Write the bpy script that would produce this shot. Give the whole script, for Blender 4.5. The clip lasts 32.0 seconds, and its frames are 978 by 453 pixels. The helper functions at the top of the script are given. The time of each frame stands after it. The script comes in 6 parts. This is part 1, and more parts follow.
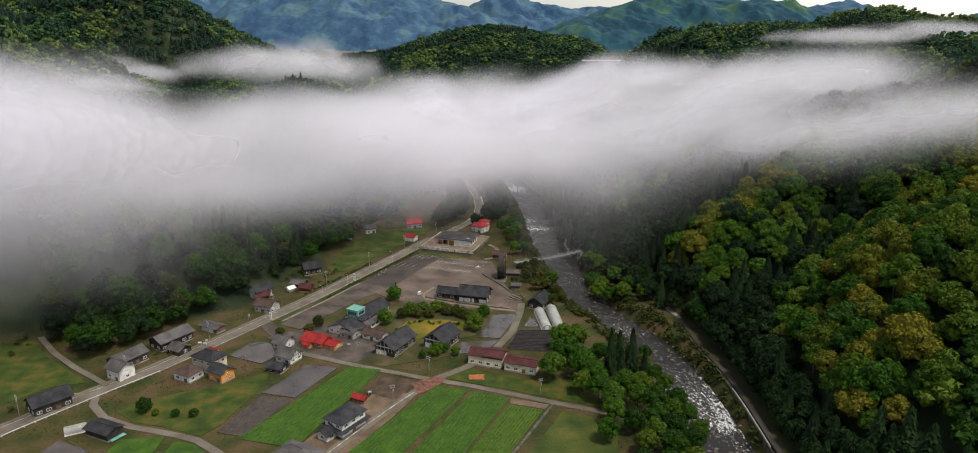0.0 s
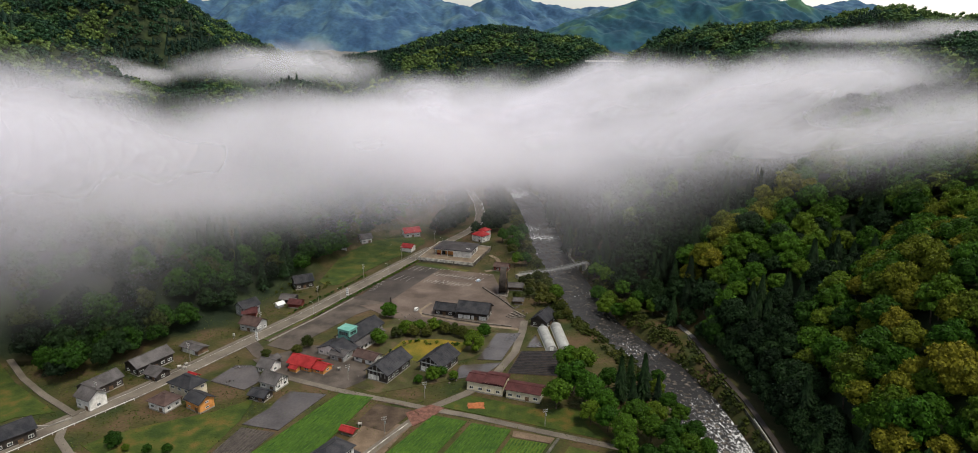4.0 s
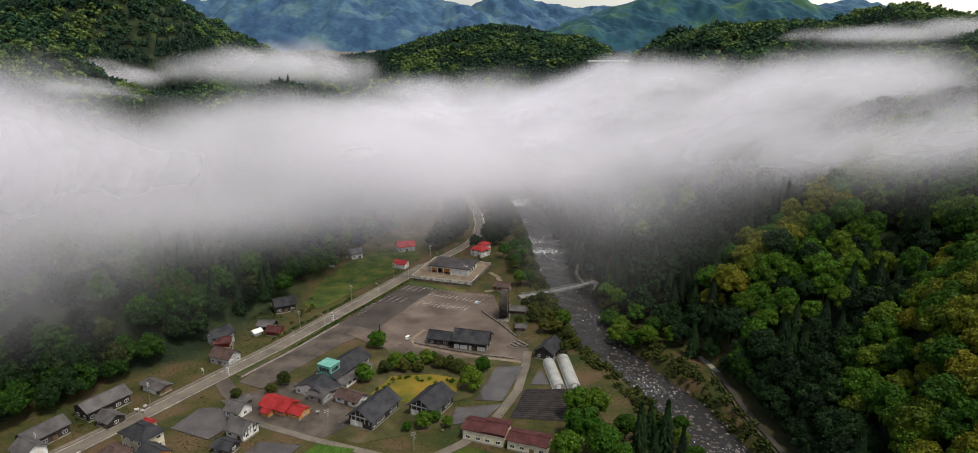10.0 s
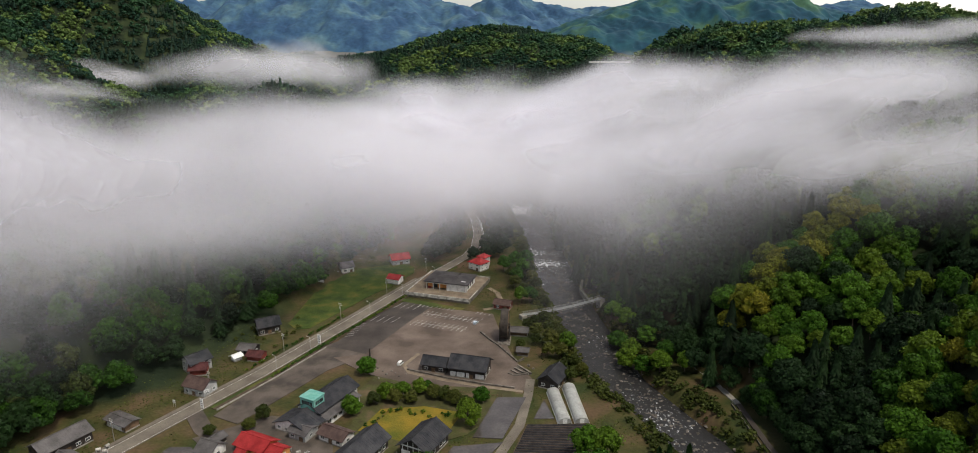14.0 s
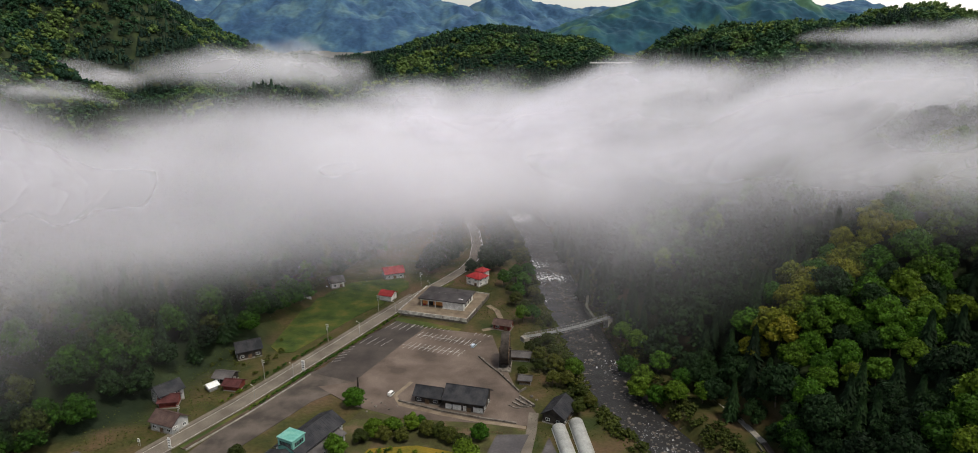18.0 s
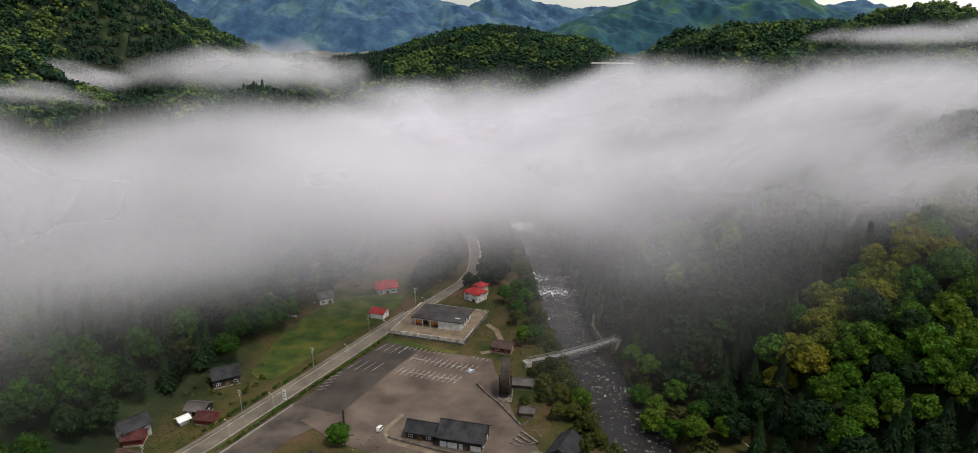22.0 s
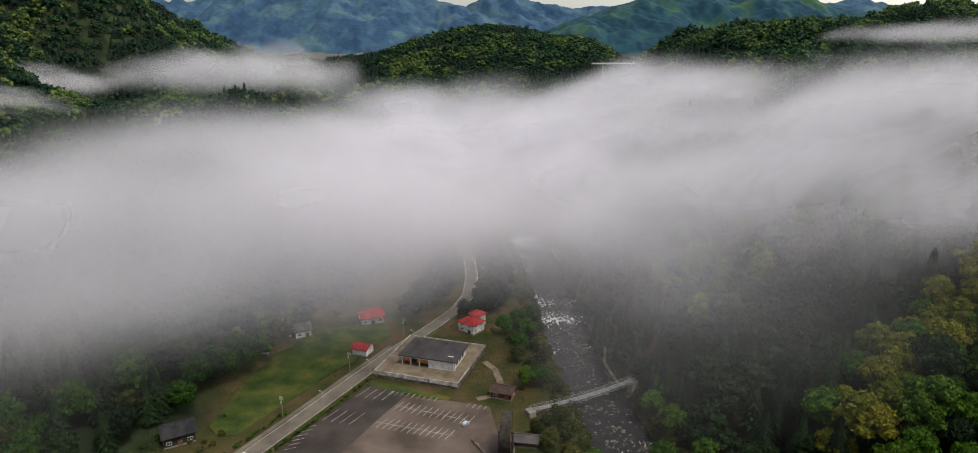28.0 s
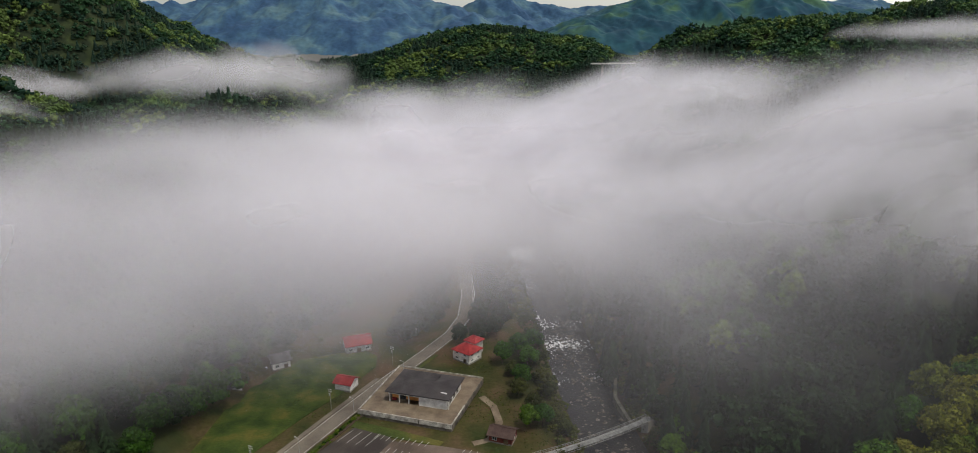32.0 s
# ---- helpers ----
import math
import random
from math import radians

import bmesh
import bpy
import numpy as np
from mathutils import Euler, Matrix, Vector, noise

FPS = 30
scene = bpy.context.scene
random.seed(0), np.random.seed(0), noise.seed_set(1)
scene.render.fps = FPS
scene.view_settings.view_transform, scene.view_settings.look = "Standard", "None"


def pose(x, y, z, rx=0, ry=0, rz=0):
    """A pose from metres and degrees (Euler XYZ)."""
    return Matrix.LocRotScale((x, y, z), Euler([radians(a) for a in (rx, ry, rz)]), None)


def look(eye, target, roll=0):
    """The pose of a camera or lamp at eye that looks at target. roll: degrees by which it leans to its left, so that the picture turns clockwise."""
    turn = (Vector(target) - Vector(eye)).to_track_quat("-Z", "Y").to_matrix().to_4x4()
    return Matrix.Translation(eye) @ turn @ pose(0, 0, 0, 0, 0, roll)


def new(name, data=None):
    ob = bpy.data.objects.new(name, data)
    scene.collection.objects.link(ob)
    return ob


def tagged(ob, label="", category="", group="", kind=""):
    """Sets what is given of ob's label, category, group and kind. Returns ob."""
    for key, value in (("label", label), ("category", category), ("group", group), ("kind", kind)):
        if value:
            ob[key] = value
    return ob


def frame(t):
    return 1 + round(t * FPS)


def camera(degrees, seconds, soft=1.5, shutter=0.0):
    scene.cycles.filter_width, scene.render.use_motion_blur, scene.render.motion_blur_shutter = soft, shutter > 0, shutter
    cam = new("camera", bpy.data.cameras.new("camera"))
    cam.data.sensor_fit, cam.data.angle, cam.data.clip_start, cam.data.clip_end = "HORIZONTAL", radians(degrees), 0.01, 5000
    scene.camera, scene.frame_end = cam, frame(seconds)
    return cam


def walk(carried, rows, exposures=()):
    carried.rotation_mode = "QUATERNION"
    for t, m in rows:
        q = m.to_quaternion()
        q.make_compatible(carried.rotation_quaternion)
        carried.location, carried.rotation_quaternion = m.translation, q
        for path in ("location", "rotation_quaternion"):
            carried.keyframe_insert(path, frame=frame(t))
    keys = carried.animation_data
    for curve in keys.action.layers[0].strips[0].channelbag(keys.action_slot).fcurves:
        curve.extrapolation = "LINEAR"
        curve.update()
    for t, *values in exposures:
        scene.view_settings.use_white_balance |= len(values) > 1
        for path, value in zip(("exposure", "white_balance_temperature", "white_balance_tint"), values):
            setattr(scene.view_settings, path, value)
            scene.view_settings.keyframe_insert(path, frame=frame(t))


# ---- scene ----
cam = camera(72.0, 32.0, 0.9)
PATH = [
    (0, look((0.00, 0.00, 150.00), (3.67, 288.70, 68.52), 0.286)),
    (2, look((0.53, 11.99, 150.10), (3.71, 300.73, 68.72), 0.241)),
    (4, look((1.04, 24.19, 150.12), (3.78, 312.94, 68.81), 0.196)),
    (6, look((1.55, 36.91, 149.92), (3.96, 325.63, 68.45), 0.144)),
    (8, look((2.01, 49.97, 149.67), (4.20, 338.65, 68.08), 0.103)),
    (10, look((2.40, 63.26, 149.53), (4.54, 351.98, 68.08), 0.093)),
    (12, look((2.66, 76.84, 149.43), (4.89, 365.62, 68.19), 0.099)),
    (14, look((2.62, 90.78, 149.41), (5.13, 379.59, 68.28), 0.112)),
    (16, look((2.54, 104.97, 149.35), (5.36, 393.79, 68.29), 0.139)),
    (18, look((2.67, 119.45, 149.12), (5.66, 408.27, 68.03), 0.195)),
    (20, look((2.89, 133.79, 148.84), (6.01, 422.60, 67.72), 0.240)),
    (22, look((3.14, 147.17, 148.60), (6.38, 436.01, 67.58), 0.232)),
    (24, look((3.48, 160.81, 148.34), (6.85, 449.68, 67.44), 0.182)),
    (26, look((3.94, 175.84, 148.02), (7.52, 464.72, 67.18), 0.082)),
    (28, look((4.48, 191.70, 147.64), (8.32, 480.59, 66.87), -0.054)),
    (30, look((5.08, 208.32, 147.19), (9.25, 497.25, 66.55), -0.222)),
    (32, look((5.71, 225.28, 146.71), (10.24, 514.24, 66.22), -0.405)),
]
walk(cam, PATH, ((0, 0.45), (16, 0.4), (32, 0.15)))
scene.cycles.transparent_max_bounces = 96

# ---- world and light ----
world = bpy.data.worlds.new("overcast_morning")
scene.world = world
world.use_nodes = True
wn = world.node_tree.nodes
sky = wn.new("ShaderNodeTexSky")
sky.sky_type = "NISHITA"
sky.sun_disc = False
sky.sun_elevation = radians(38)
sky.sun_rotation = radians(70)
sky.air_density = 1.0
sky.dust_density = 2.0
sky.ozone_density = 1.0
wn["Background"].inputs["Strength"].default_value = 0.13
pale = wn.new("ShaderNodeHueSaturation")
pale.inputs["Saturation"].default_value = 0.4
world.node_tree.links.new(sky.outputs[0], pale.inputs["Color"])
world.node_tree.links.new(pale.outputs[0], wn["Background"].inputs["Color"])
sun_data = bpy.data.lights.new("sun", "SUN")
sun_data.energy = 2.1
sun_data.angle = radians(11)
sun_data.color = (1.0, 0.93, 0.79)
sun = new("sun", sun_data)
sun.matrix_world = look((0, 0, 400), (-0.28 * 300, 0.34 * 300, 400 - 300 * 0.9))


# ---- materials ----
def nodes_of(name):
    mat = bpy.data.materials.new(name)
    mat.use_nodes = True
    return mat, mat.node_tree.nodes, mat.node_tree.links, mat.node_tree.nodes["Principled BSDF"]


def surface(name, a, b, rough=0.85, scale=0.4, fine=6.0, bump=0.3, metal=0.0, c=None, vary=0.0, spec=0.3, edge=(0.35, 0.65)):
    """A weathered surface: two colours mixed by broad noise, fine grain on top, bump from both."""
    mat, n, k, bs = nodes_of(name)
    geo = n.new("ShaderNodeNewGeometry")
    big, small = n.new("ShaderNodeTexNoise"), n.new("ShaderNodeTexNoise")
    big.inputs["Scale"].default_value, big.inputs["Detail"].default_value = scale, 5
    small.inputs["Scale"].default_value, small.inputs["Detail"].default_value = fine, 3
    for t in (big, small):
        k.new(geo.outputs["Position"], t.inputs["Vector"])
    ramp = n.new("ShaderNodeValToRGB")
    ramp.color_ramp.elements[0].position, ramp.color_ramp.elements[1].position = edge
    ramp.color_ramp.elements[0].color, ramp.color_ramp.elements[1].color = (*a, 1), (*b, 1)
    if c:
        e = ramp.color_ramp.elements.new((edge[0] + edge[1]) / 2)
        e.color = (*c, 1)
    k.new(big.outputs["Fac"], ramp.inputs["Fac"])
    mul = n.new("ShaderNodeMixRGB")
    mul.blend_type = "MULTIPLY"
    mul.inputs["Fac"].default_value = 0.55
    grain = n.new("ShaderNodeMapRange")
    grain.inputs["From Min"].default_value, grain.inputs["From Max"].default_value = 0.25, 0.75
    grain.inputs["To Min"].default_value, grain.inputs["To Max"].default_value = 0.55, 1.25
    k.new(small.outputs["Fac"], grain.inputs["Value"])
    k.new(ramp.outputs["Color"], mul.inputs["Color1"])
    k.new(grain.outputs["Result"], mul.inputs["Color2"])
    out = mul.outputs["Color"]
    if vary:
        info, hsv, mr = n.new("ShaderNodeObjectInfo"), n.new("ShaderNodeHueSaturation"), n.new("ShaderNodeMapRange")
        mr.inputs["To Min"].default_value, mr.inputs["To Max"].default_value = 1 - vary, 1 + vary
        k.new(info.outputs["Random"], mr.inputs["Value"])
        k.new(mr.outputs["Result"], hsv.inputs["Value"])
        k.new(out, hsv.inputs["Color"])
        out = hsv.outputs["Color"]
    k.new(out, bs.inputs["Base Color"])
    bs.inputs["Roughness"].default_value, bs.inputs["Metallic"].default_value = rough, metal
    bs.inputs["Specular IOR Level"].default_value = spec
    if bump:
        bp = n.new("ShaderNodeBump")
        bp.inputs["Strength"].default_value, bp.inputs["Distance"].default_value = bump, 0.3
        k.new(small.outputs["Fac"], bp.inputs["Height"])
        k.new(bp.outputs["Normal"], bs.inputs["Normal"])
    return mat


def leafage(name, a, b, c):
    """Foliage: colour by tree tint attribute or object, leaf by leaf variation, some light through the leaves."""
    mat, n, k, bs = nodes_of(name)
    info, geo, att = n.new("ShaderNodeObjectInfo"), n.new("ShaderNodeNewGeometry"), n.new("ShaderNodeAttribute")
    att.attribute_name = "tint"
    add, frac = n.new("ShaderNodeMath"), n.new("ShaderNodeMath")
    add.operation, frac.operation = "ADD", "FRACT"
    k.new(info.outputs["Random"], add.inputs[0])
    k.new(att.outputs["Fac"], add.inputs[1])
    k.new(add.outputs[0], frac.inputs[0])
    ramp = n.new("ShaderNodeValToRGB")
    els = ramp.color_ramp.elements
    els[0].position, els[1].position = 0.0, 1.0
    els[0].color, els[1].color = (*a, 1), (*c, 1)
    els.new(0.5).color = (*b, 1)
    k.new(frac.outputs[0], ramp.inputs["Fac"])
    hsv, mr = n.new("ShaderNodeHueSaturation"), n.new("ShaderNodeMapRange")
    mr.inputs["To Min"].default_value, mr.inputs["To Max"].default_value = 0.55, 1.45
    k.new(geo.outputs["Random Per Island"], mr.inputs["Value"])
    k.new(mr.outputs["Result"], hsv.inputs["Value"])
    k.new(ramp.outputs["Color"], hsv.inputs["Color"])
    k.new(hsv.outputs["Color"], bs.inputs["Base Color"])
    bs.inputs["Roughness"].default_value = 0.7
    bs.inputs["Specular IOR Level"].default_value = 0.15
    tr, mix = n.new("ShaderNodeBsdfTranslucent"), n.new("ShaderNodeMixShader")
    mix.inputs["Fac"].default_value = 0.22
    k.new(hsv.outputs["Color"], tr.inputs["Color"])
    k.new(bs.outputs[0], mix.inputs[1])
    k.new(tr.outputs[0], mix.inputs[2])
    k.new(mix.outputs[0], n["Material Output"].inputs["Surface"])
    return mat


ASPHALT = surface("asphalt", (0.046, 0.037, 0.031), (0.112, 0.091, 0.075), 0.8, 0.12, 3.0, 0.1)
ROAD_GREY = surface("worn_road", (0.105, 0.088, 0.070), (0.175, 0.150, 0.120), 0.85, 0.1, 2.0, 0.1)
DARK_ASPHALT = surface("new_asphalt", (0.034, 0.027, 0.023), (0.065, 0.053, 0.045), 0.7, 0.1, 2.0, 0.1)
GRAVEL = surface("gravel_yard", (0.076, 0.057, 0.046), (0.160, 0.122, 0.099), 0.95, 0.07, 2.5, 0.25)
CONCRETE = surface("concrete", (0.20, 0.185, 0.16), (0.33, 0.305, 0.265), 0.9, 0.35, 4.0, 0.2)
STAINED = surface("stained_concrete", (0.20, 0.185, 0.16), (0.58, 0.55, 0.50), 0.9, 0.5, 3.0, 0.2)
PAINT = surface("road_paint", (0.26, 0.25, 0.23), (0.66, 0.65, 0.62), 0.8, 0.6, 6.0, 0.05)
DARK_SOIL = surface("dark_garden_soil", (0.045, 0.030, 0.020), (0.095, 0.066, 0.044), 0.95, 0.2, 2.5, 0.5)
SOIL = surface("bare_soil", (0.10, 0.07, 0.045), (0.19, 0.135, 0.09), 0.95, 0.15, 2.0, 0.4)
MUD = surface("ploughed_mud", (0.045, 0.037, 0.032), (0.085, 0.07, 0.06), 0.8, 0.15, 1.5, 0.6)
BLACK_SHEET = surface("black_film", (0.016, 0.015, 0.017), (0.034, 0.031, 0.032), 0.75, 0.4, 3.0, 0.3, spec=0.12)
GRASS = surface("rough_grass", (0.030, 0.050, 0.008), (0.100, 0.095, 0.020), 0.95, 0.07, 1.2, 0.7, c=(0.055, 0.074, 0.012))
LAWN = surface("yellow_lawn", (0.085, 0.092, 0.008), (0.215, 0.145, 0.014), 0.95, 0.08, 1.5, 0.5)
CROP = surface("young_crop", (0.022, 0.062, 0.004), (0.052, 0.110, 0.007), 0.9, 0.16, 2.0, 0.7)
CROP_PALE = surface("pale_crop", (0.040, 0.080, 0.005), (0.085, 0.118, 0.011), 0.9, 0.16, 2.0, 0.7)
SLATE = surface("slate_roof", (0.024, 0.025, 0.030), (0.052, 0.051, 0.055), 0.75, 0.25, 2.5, 0.2, spec=0.12, vary=0.12)
GREY_ROOF = surface("grey_metal_roof", (0.066, 0.060, 0.060), (0.12, 0.111, 0.110), 0.75, 0.25, 3.0, 0.2, spec=0.12, vary=0.1)
BROWN_ROOF = surface("brown_metal_roof", (0.06, 0.038, 0.034), (0.10, 0.066, 0.058), 0.75, 0.3, 3.0, 0.2, spec=0.15)
MAROON_ROOF = surface("maroon_roof", (0.055, 0.018, 0.018), (0.098, 0.036, 0.035), 0.75, 0.3, 2.5, 0.2, spec=0.15)
RED_ROOF = surface("red_roof", (0.22, 0.014, 0.015), (0.35, 0.032, 0.032), 0.65, 0.3, 3.0, 0.15, spec=0.2)
FLAT_ROOF = surface("flat_roof_felt", (0.034, 0.030, 0.032), (0.062, 0.056, 0.057), 0.8, 0.2, 2.0, 0.2)
WHITE_WALL = surface("white_plaster", (0.55, 0.53, 0.49), (0.84, 0.82, 0.78), 0.8, 0.5, 5.0, 0.1)
CREAM_WALL = surface("cream_siding", (0.52, 0.46, 0.33), (0.70, 0.64, 0.48), 0.8, 0.5, 5.0, 0.1)
ORANGE_WALL = surface("orange_boards", (0.50, 0.20, 0.05), (0.72, 0.32, 0.09), 0.8, 0.5, 5.0, 0.1)
DARK_WOOD = surface("black_stained_boards", (0.022, 0.018, 0.015), (0.06, 0.048, 0.04), 0.8, 0.5, 6.0, 0.2)
BROWN_WOOD = surface("brown_boards", (0.09, 0.055, 0.03), (0.19, 0.12, 0.07), 0.8, 0.5, 6.0, 0.2)
RED_WALL = surface("dark_red_siding", (0.12, 0.02, 0.015), (0.22, 0.05, 0.035), 0.7, 0.5, 5.0, 0.1)
GREY_WALL = surface("grey_siding", (0.28, 0.28, 0.27), (0.45, 0.45, 0.43), 0.8, 0.5, 5.0, 0.1)
TEAL = surface("teal_panel", (0.10, 0.32, 0.27), (0.20, 0.42, 0.36), 0.5, 0.5, 4.0, 0.05)
BARK = surface("bark", (0.05, 0.035, 0.025), (0.12, 0.09, 0.065), 0.95, 1.0, 8.0, 0.6)
STEEL = surface("galvanised_steel", (0.33, 0.34, 0.34), (0.52, 0.53, 0.52), 0.45, 0.8, 5.0, 0.1, metal=0.6)
BRIDGE_STEEL = surface("weathered_bridge_steel", (0.16, 0.165, 0.16), (0.30, 0.30, 0.29), 0.6, 0.8, 5.0, 0.1)
WHITE_METAL = surface("white_enamel", (0.68, 0.68, 0.66), (0.82, 0.82, 0.80), 0.35, 0.8, 5.0, 0.05)
FILM = surface("greenhouse_film", (0.24, 0.24, 0.225), (0.36, 0.36, 0.34), 0.5, 0.25, 1.5, 0.15, spec=0.6)
ROCK = surface("river_rock", (0.07, 0.06, 0.05), (0.20, 0.175, 0.15), 0.9, 0.5, 2.0, 0.5)
BANK = surface("river_bank", (0.05, 0.06, 0.02), (0.13, 0.11, 0.06), 0.95, 0.08, 1.0, 0.8, c=(0.07, 0.08, 0.03))
GLASS = surface("window_glass", (0.02, 0.025, 0.03), (0.05, 0.06, 0.065), 0.08, 0.5, 2.0, 0.0, spec=0.8)
TYRE = surface("rubber", (0.012, 0.012, 0.012), (0.03, 0.03, 0.03), 0.8, 2.0, 8.0, 0.1)
LEAF = leafage("broad_leaves", (0.011, 0.038, 0.003), (0.032, 0.084, 0.005), (0.082, 0.122, 0.008))
# The brightness of the lit spur crests is painted into this yellow-green.
LEAF_LIT_CREST = leafage("lit_crest_leaves", (0.060, 0.088, 0.006), (0.110, 0.130, 0.010), (0.170, 0.155, 0.013))
LEAF_OLIVE = leafage("olive_leaves", (0.028, 0.040, 0.008), (0.046, 0.060, 0.011), (0.080, 0.086, 0.015))
LEAF_BRIGHT = leafage("fresh_leaves", (0.024, 0.074, 0.004), (0.046, 0.112, 0.007), (0.088, 0.138, 0.010))
# Distance haze is put into these two foliage colours as extra blue.
LEAF_HAZED = leafage("haze_tinted_leaves", (0.012, 0.038, 0.024), (0.036, 0.086, 0.034), (0.125, 0.180, 0.045))
LEAF_HAZED_DARK = leafage("haze_tinted_needles", (0.010, 0.028, 0.020), (0.016, 0.040, 0.024), (0.026, 0.054, 0.030))
# Dark cedar needles; on the river slope's broadleaf crowns the darkness stands for shade.
LEAF_DARK = leafage("needles_and_shaded_leaves", (0.007, 0.017, 0.006), (0.011, 0.028, 0.008), (0.016, 0.038, 0.009))


# ---- helpers for meshes ----
def part(name, bm, material, parent=None, label=""):
    me = bpy.data.meshes.new(name)
    bm.to_mesh(me)
    bm.free()
    me.materials.append(material)
    ob = new(name, me)
    if parent:
        ob.parent = parent
    if label:
        ob["label"] = label
    return ob


def raw(name, verts, faces, material, parent=None, smooth=False):
    me = bpy.data.meshes.new(name)
    me.from_pydata([tuple(map(float, v)) for v in verts], [], [tuple(map(int, f)) for f in faces])
    me.materials.append(material)
    if smooth:
        me.shade_smooth()
    ob = new(name, me)
    if parent:
        ob.parent = parent
    return ob


def soup(name, verts, faces, material, parent=None, tint=None, smooth=False):
    """A mesh from numpy arrays of vertices and of triangles or quads."""
    me = bpy.data.meshes.new(name)
    n = faces.shape[1]
    me.vertices.add(len(verts))
    me.loops.add(faces.size)
    me.polygons.add(len(faces))
    me.vertices.foreach_set("co", np.ascontiguousarray(verts, np.float32).ravel())
    me.polygons.foreach_set("loop_start", np.arange(0, faces.size, n, dtype=np.int32))
    me.loops.foreach_set("vertex_index", np.ascontiguousarray(faces, np.int32).ravel())
    me.polygons.foreach_set("use_smooth", np.full(len(faces), smooth))
    me.update(calc_edges=True)
    if tint is not None:
        me.attributes.new("tint", "FLOAT", "POINT").data.foreach_set("value", np.ascontiguousarray(tint, np.float32))
    me.materials.append(material)
    ob = new(name, me)
    if parent:
        ob.parent = parent
    return ob


def box(bm, x0, y0, z0, x1, y1, z1, bevel=0.0):
    made = bmesh.ops.create_cube(bm, size=1, matrix=Matrix.Translation(((x0 + x1) / 2, (y0 + y1) / 2, (z0 + z1) / 2)) @ Matrix.Diagonal((x1 - x0, y1 - y0, z1 - z0, 1)))
    if bevel:
        bmesh.ops.bevel(bm, geom=list({e for v in made["verts"] for e in v.link_edges}), offset=bevel, segments=1, affect="EDGES")
    return bm


def boxed(x0, y0, z0, x1, y1, z1, bevel=0.0):
    return box(bmesh.new(), x0, y0, z0, x1, y1, z1, bevel)


def poly_prism(bm, pts, axis_from, axis_to, place):
    """A prism of the outline pts (2D), swept from axis_from to axis_to; place(u, v, w) gives the vertex."""
    a = [bm.verts.new(place(u, v, axis_from)) for u, v in pts]
    b = [bm.verts.new(place(u, v, axis_to)) for u, v in pts]
    bm.faces.new(a)
    bm.faces.new(b[::-1])
    for i in range(len(pts)):
        j = (i + 1) % len(pts)
        bm.faces.new((a[j], a[i], b[i], b[j]))
    bmesh.ops.recalc_face_normals(bm, faces=bm.faces)
    return bm


def tube(bm, a, b, r, n=6, r2=None):
    a, b = Vector(a), Vector(b)
    turn = (b - a).to_track_quat("Z", "Y").to_matrix().to_4x4()
    bmesh.ops.create_cone(bm, cap_ends=True, segments=n, radius1=r, radius2=r if r2 is None else r2, depth=(b - a).length, matrix=Matrix.Translation((a + b) / 2) @ turn)
    return bm


def empty(name, m, label, category, group="", kind=""):
    ob = new(name)
    ob.matrix_world = m
    return tagged(ob, label, category, group, kind)


def vnoise(x, y, seed=0):
    """Smooth value noise in the plane, 0 to 1."""
    x, y = np.asarray(x, float), np.asarray(y, float)
    ix, iy = np.floor(x).astype(np.int64), np.floor(y).astype(np.int64)
    fx, fy = x - ix, y - iy
    fx, fy = fx * fx * (3 - 2 * fx), fy * fy * (3 - 2 * fy)

    def h(a, b):
        n = (a * 374761393 + b * 668265263 + seed * 144665) & 0xFFFFFFFF
        n = ((n ^ (n >> 13)) * 1274126177) & 0xFFFFFFFF
        return ((n ^ (n >> 16)) & 0xFFFF) / 65535.0

    return (h(ix, iy) * (1 - fx) + h(ix + 1, iy) * fx) * (1 - fy) + (h(ix, iy + 1) * (1 - fx) + h(ix + 1, iy + 1) * fx) * fy


def fbm(x, y, seed=0, octaves=4):
    total, amp = 0.0, 0.5
    for o in range(octaves):
        total = total + amp * vnoise(x * 2**o, y * 2**o, seed + 17 * o)
        amp /= 2
    return total


def step(a, b, v):
    u = np.clip((v - a) / (b - a), 0, 1)
    return u * u * (3 - 2 * u)


# ---- the lie of the land ----
FOOT_R = ([-300, 200, 300, 340, 380, 450, 500, 640, 750, 900, 1200, 1700], [118, 121, 121, 116, 100, 80, 68, 66, 58, 58, 110, 230])
FOOT_L = ([-300, 220, 300, 343, 360, 409, 438, 496, 560, 620, 750, 1000, 1500], [-330, -310, -268, -178, -144, -128, -110, -94, -74, -42, -60, -140, -310])
RIVER = ([-300, 150, 228, 260, 290, 320, 345, 375, 420, 450, 500, 560, 610, 680, 750, 900, 1100, 1500],
         [100, 96, 95, 95, 94, 88, 78, 66, 60, 57, 52, 50, 48, 43, 31, 22, 20, 60])
RIVER_HALF = ([-300, 230, 300, 345, 400, 500, 600, 750, 1500], [10, 9.5, 9, 9, 10, 9.5, 10, 12, 12])
HILLS = ((40, 2250, 400, 230, 150), (455, 1720, 125, 130, 100), (645, 1840, 120, 110, 66),
         (-1050, 2000, 300, 420, 130), (1100, 1900, 300, 300, 60))


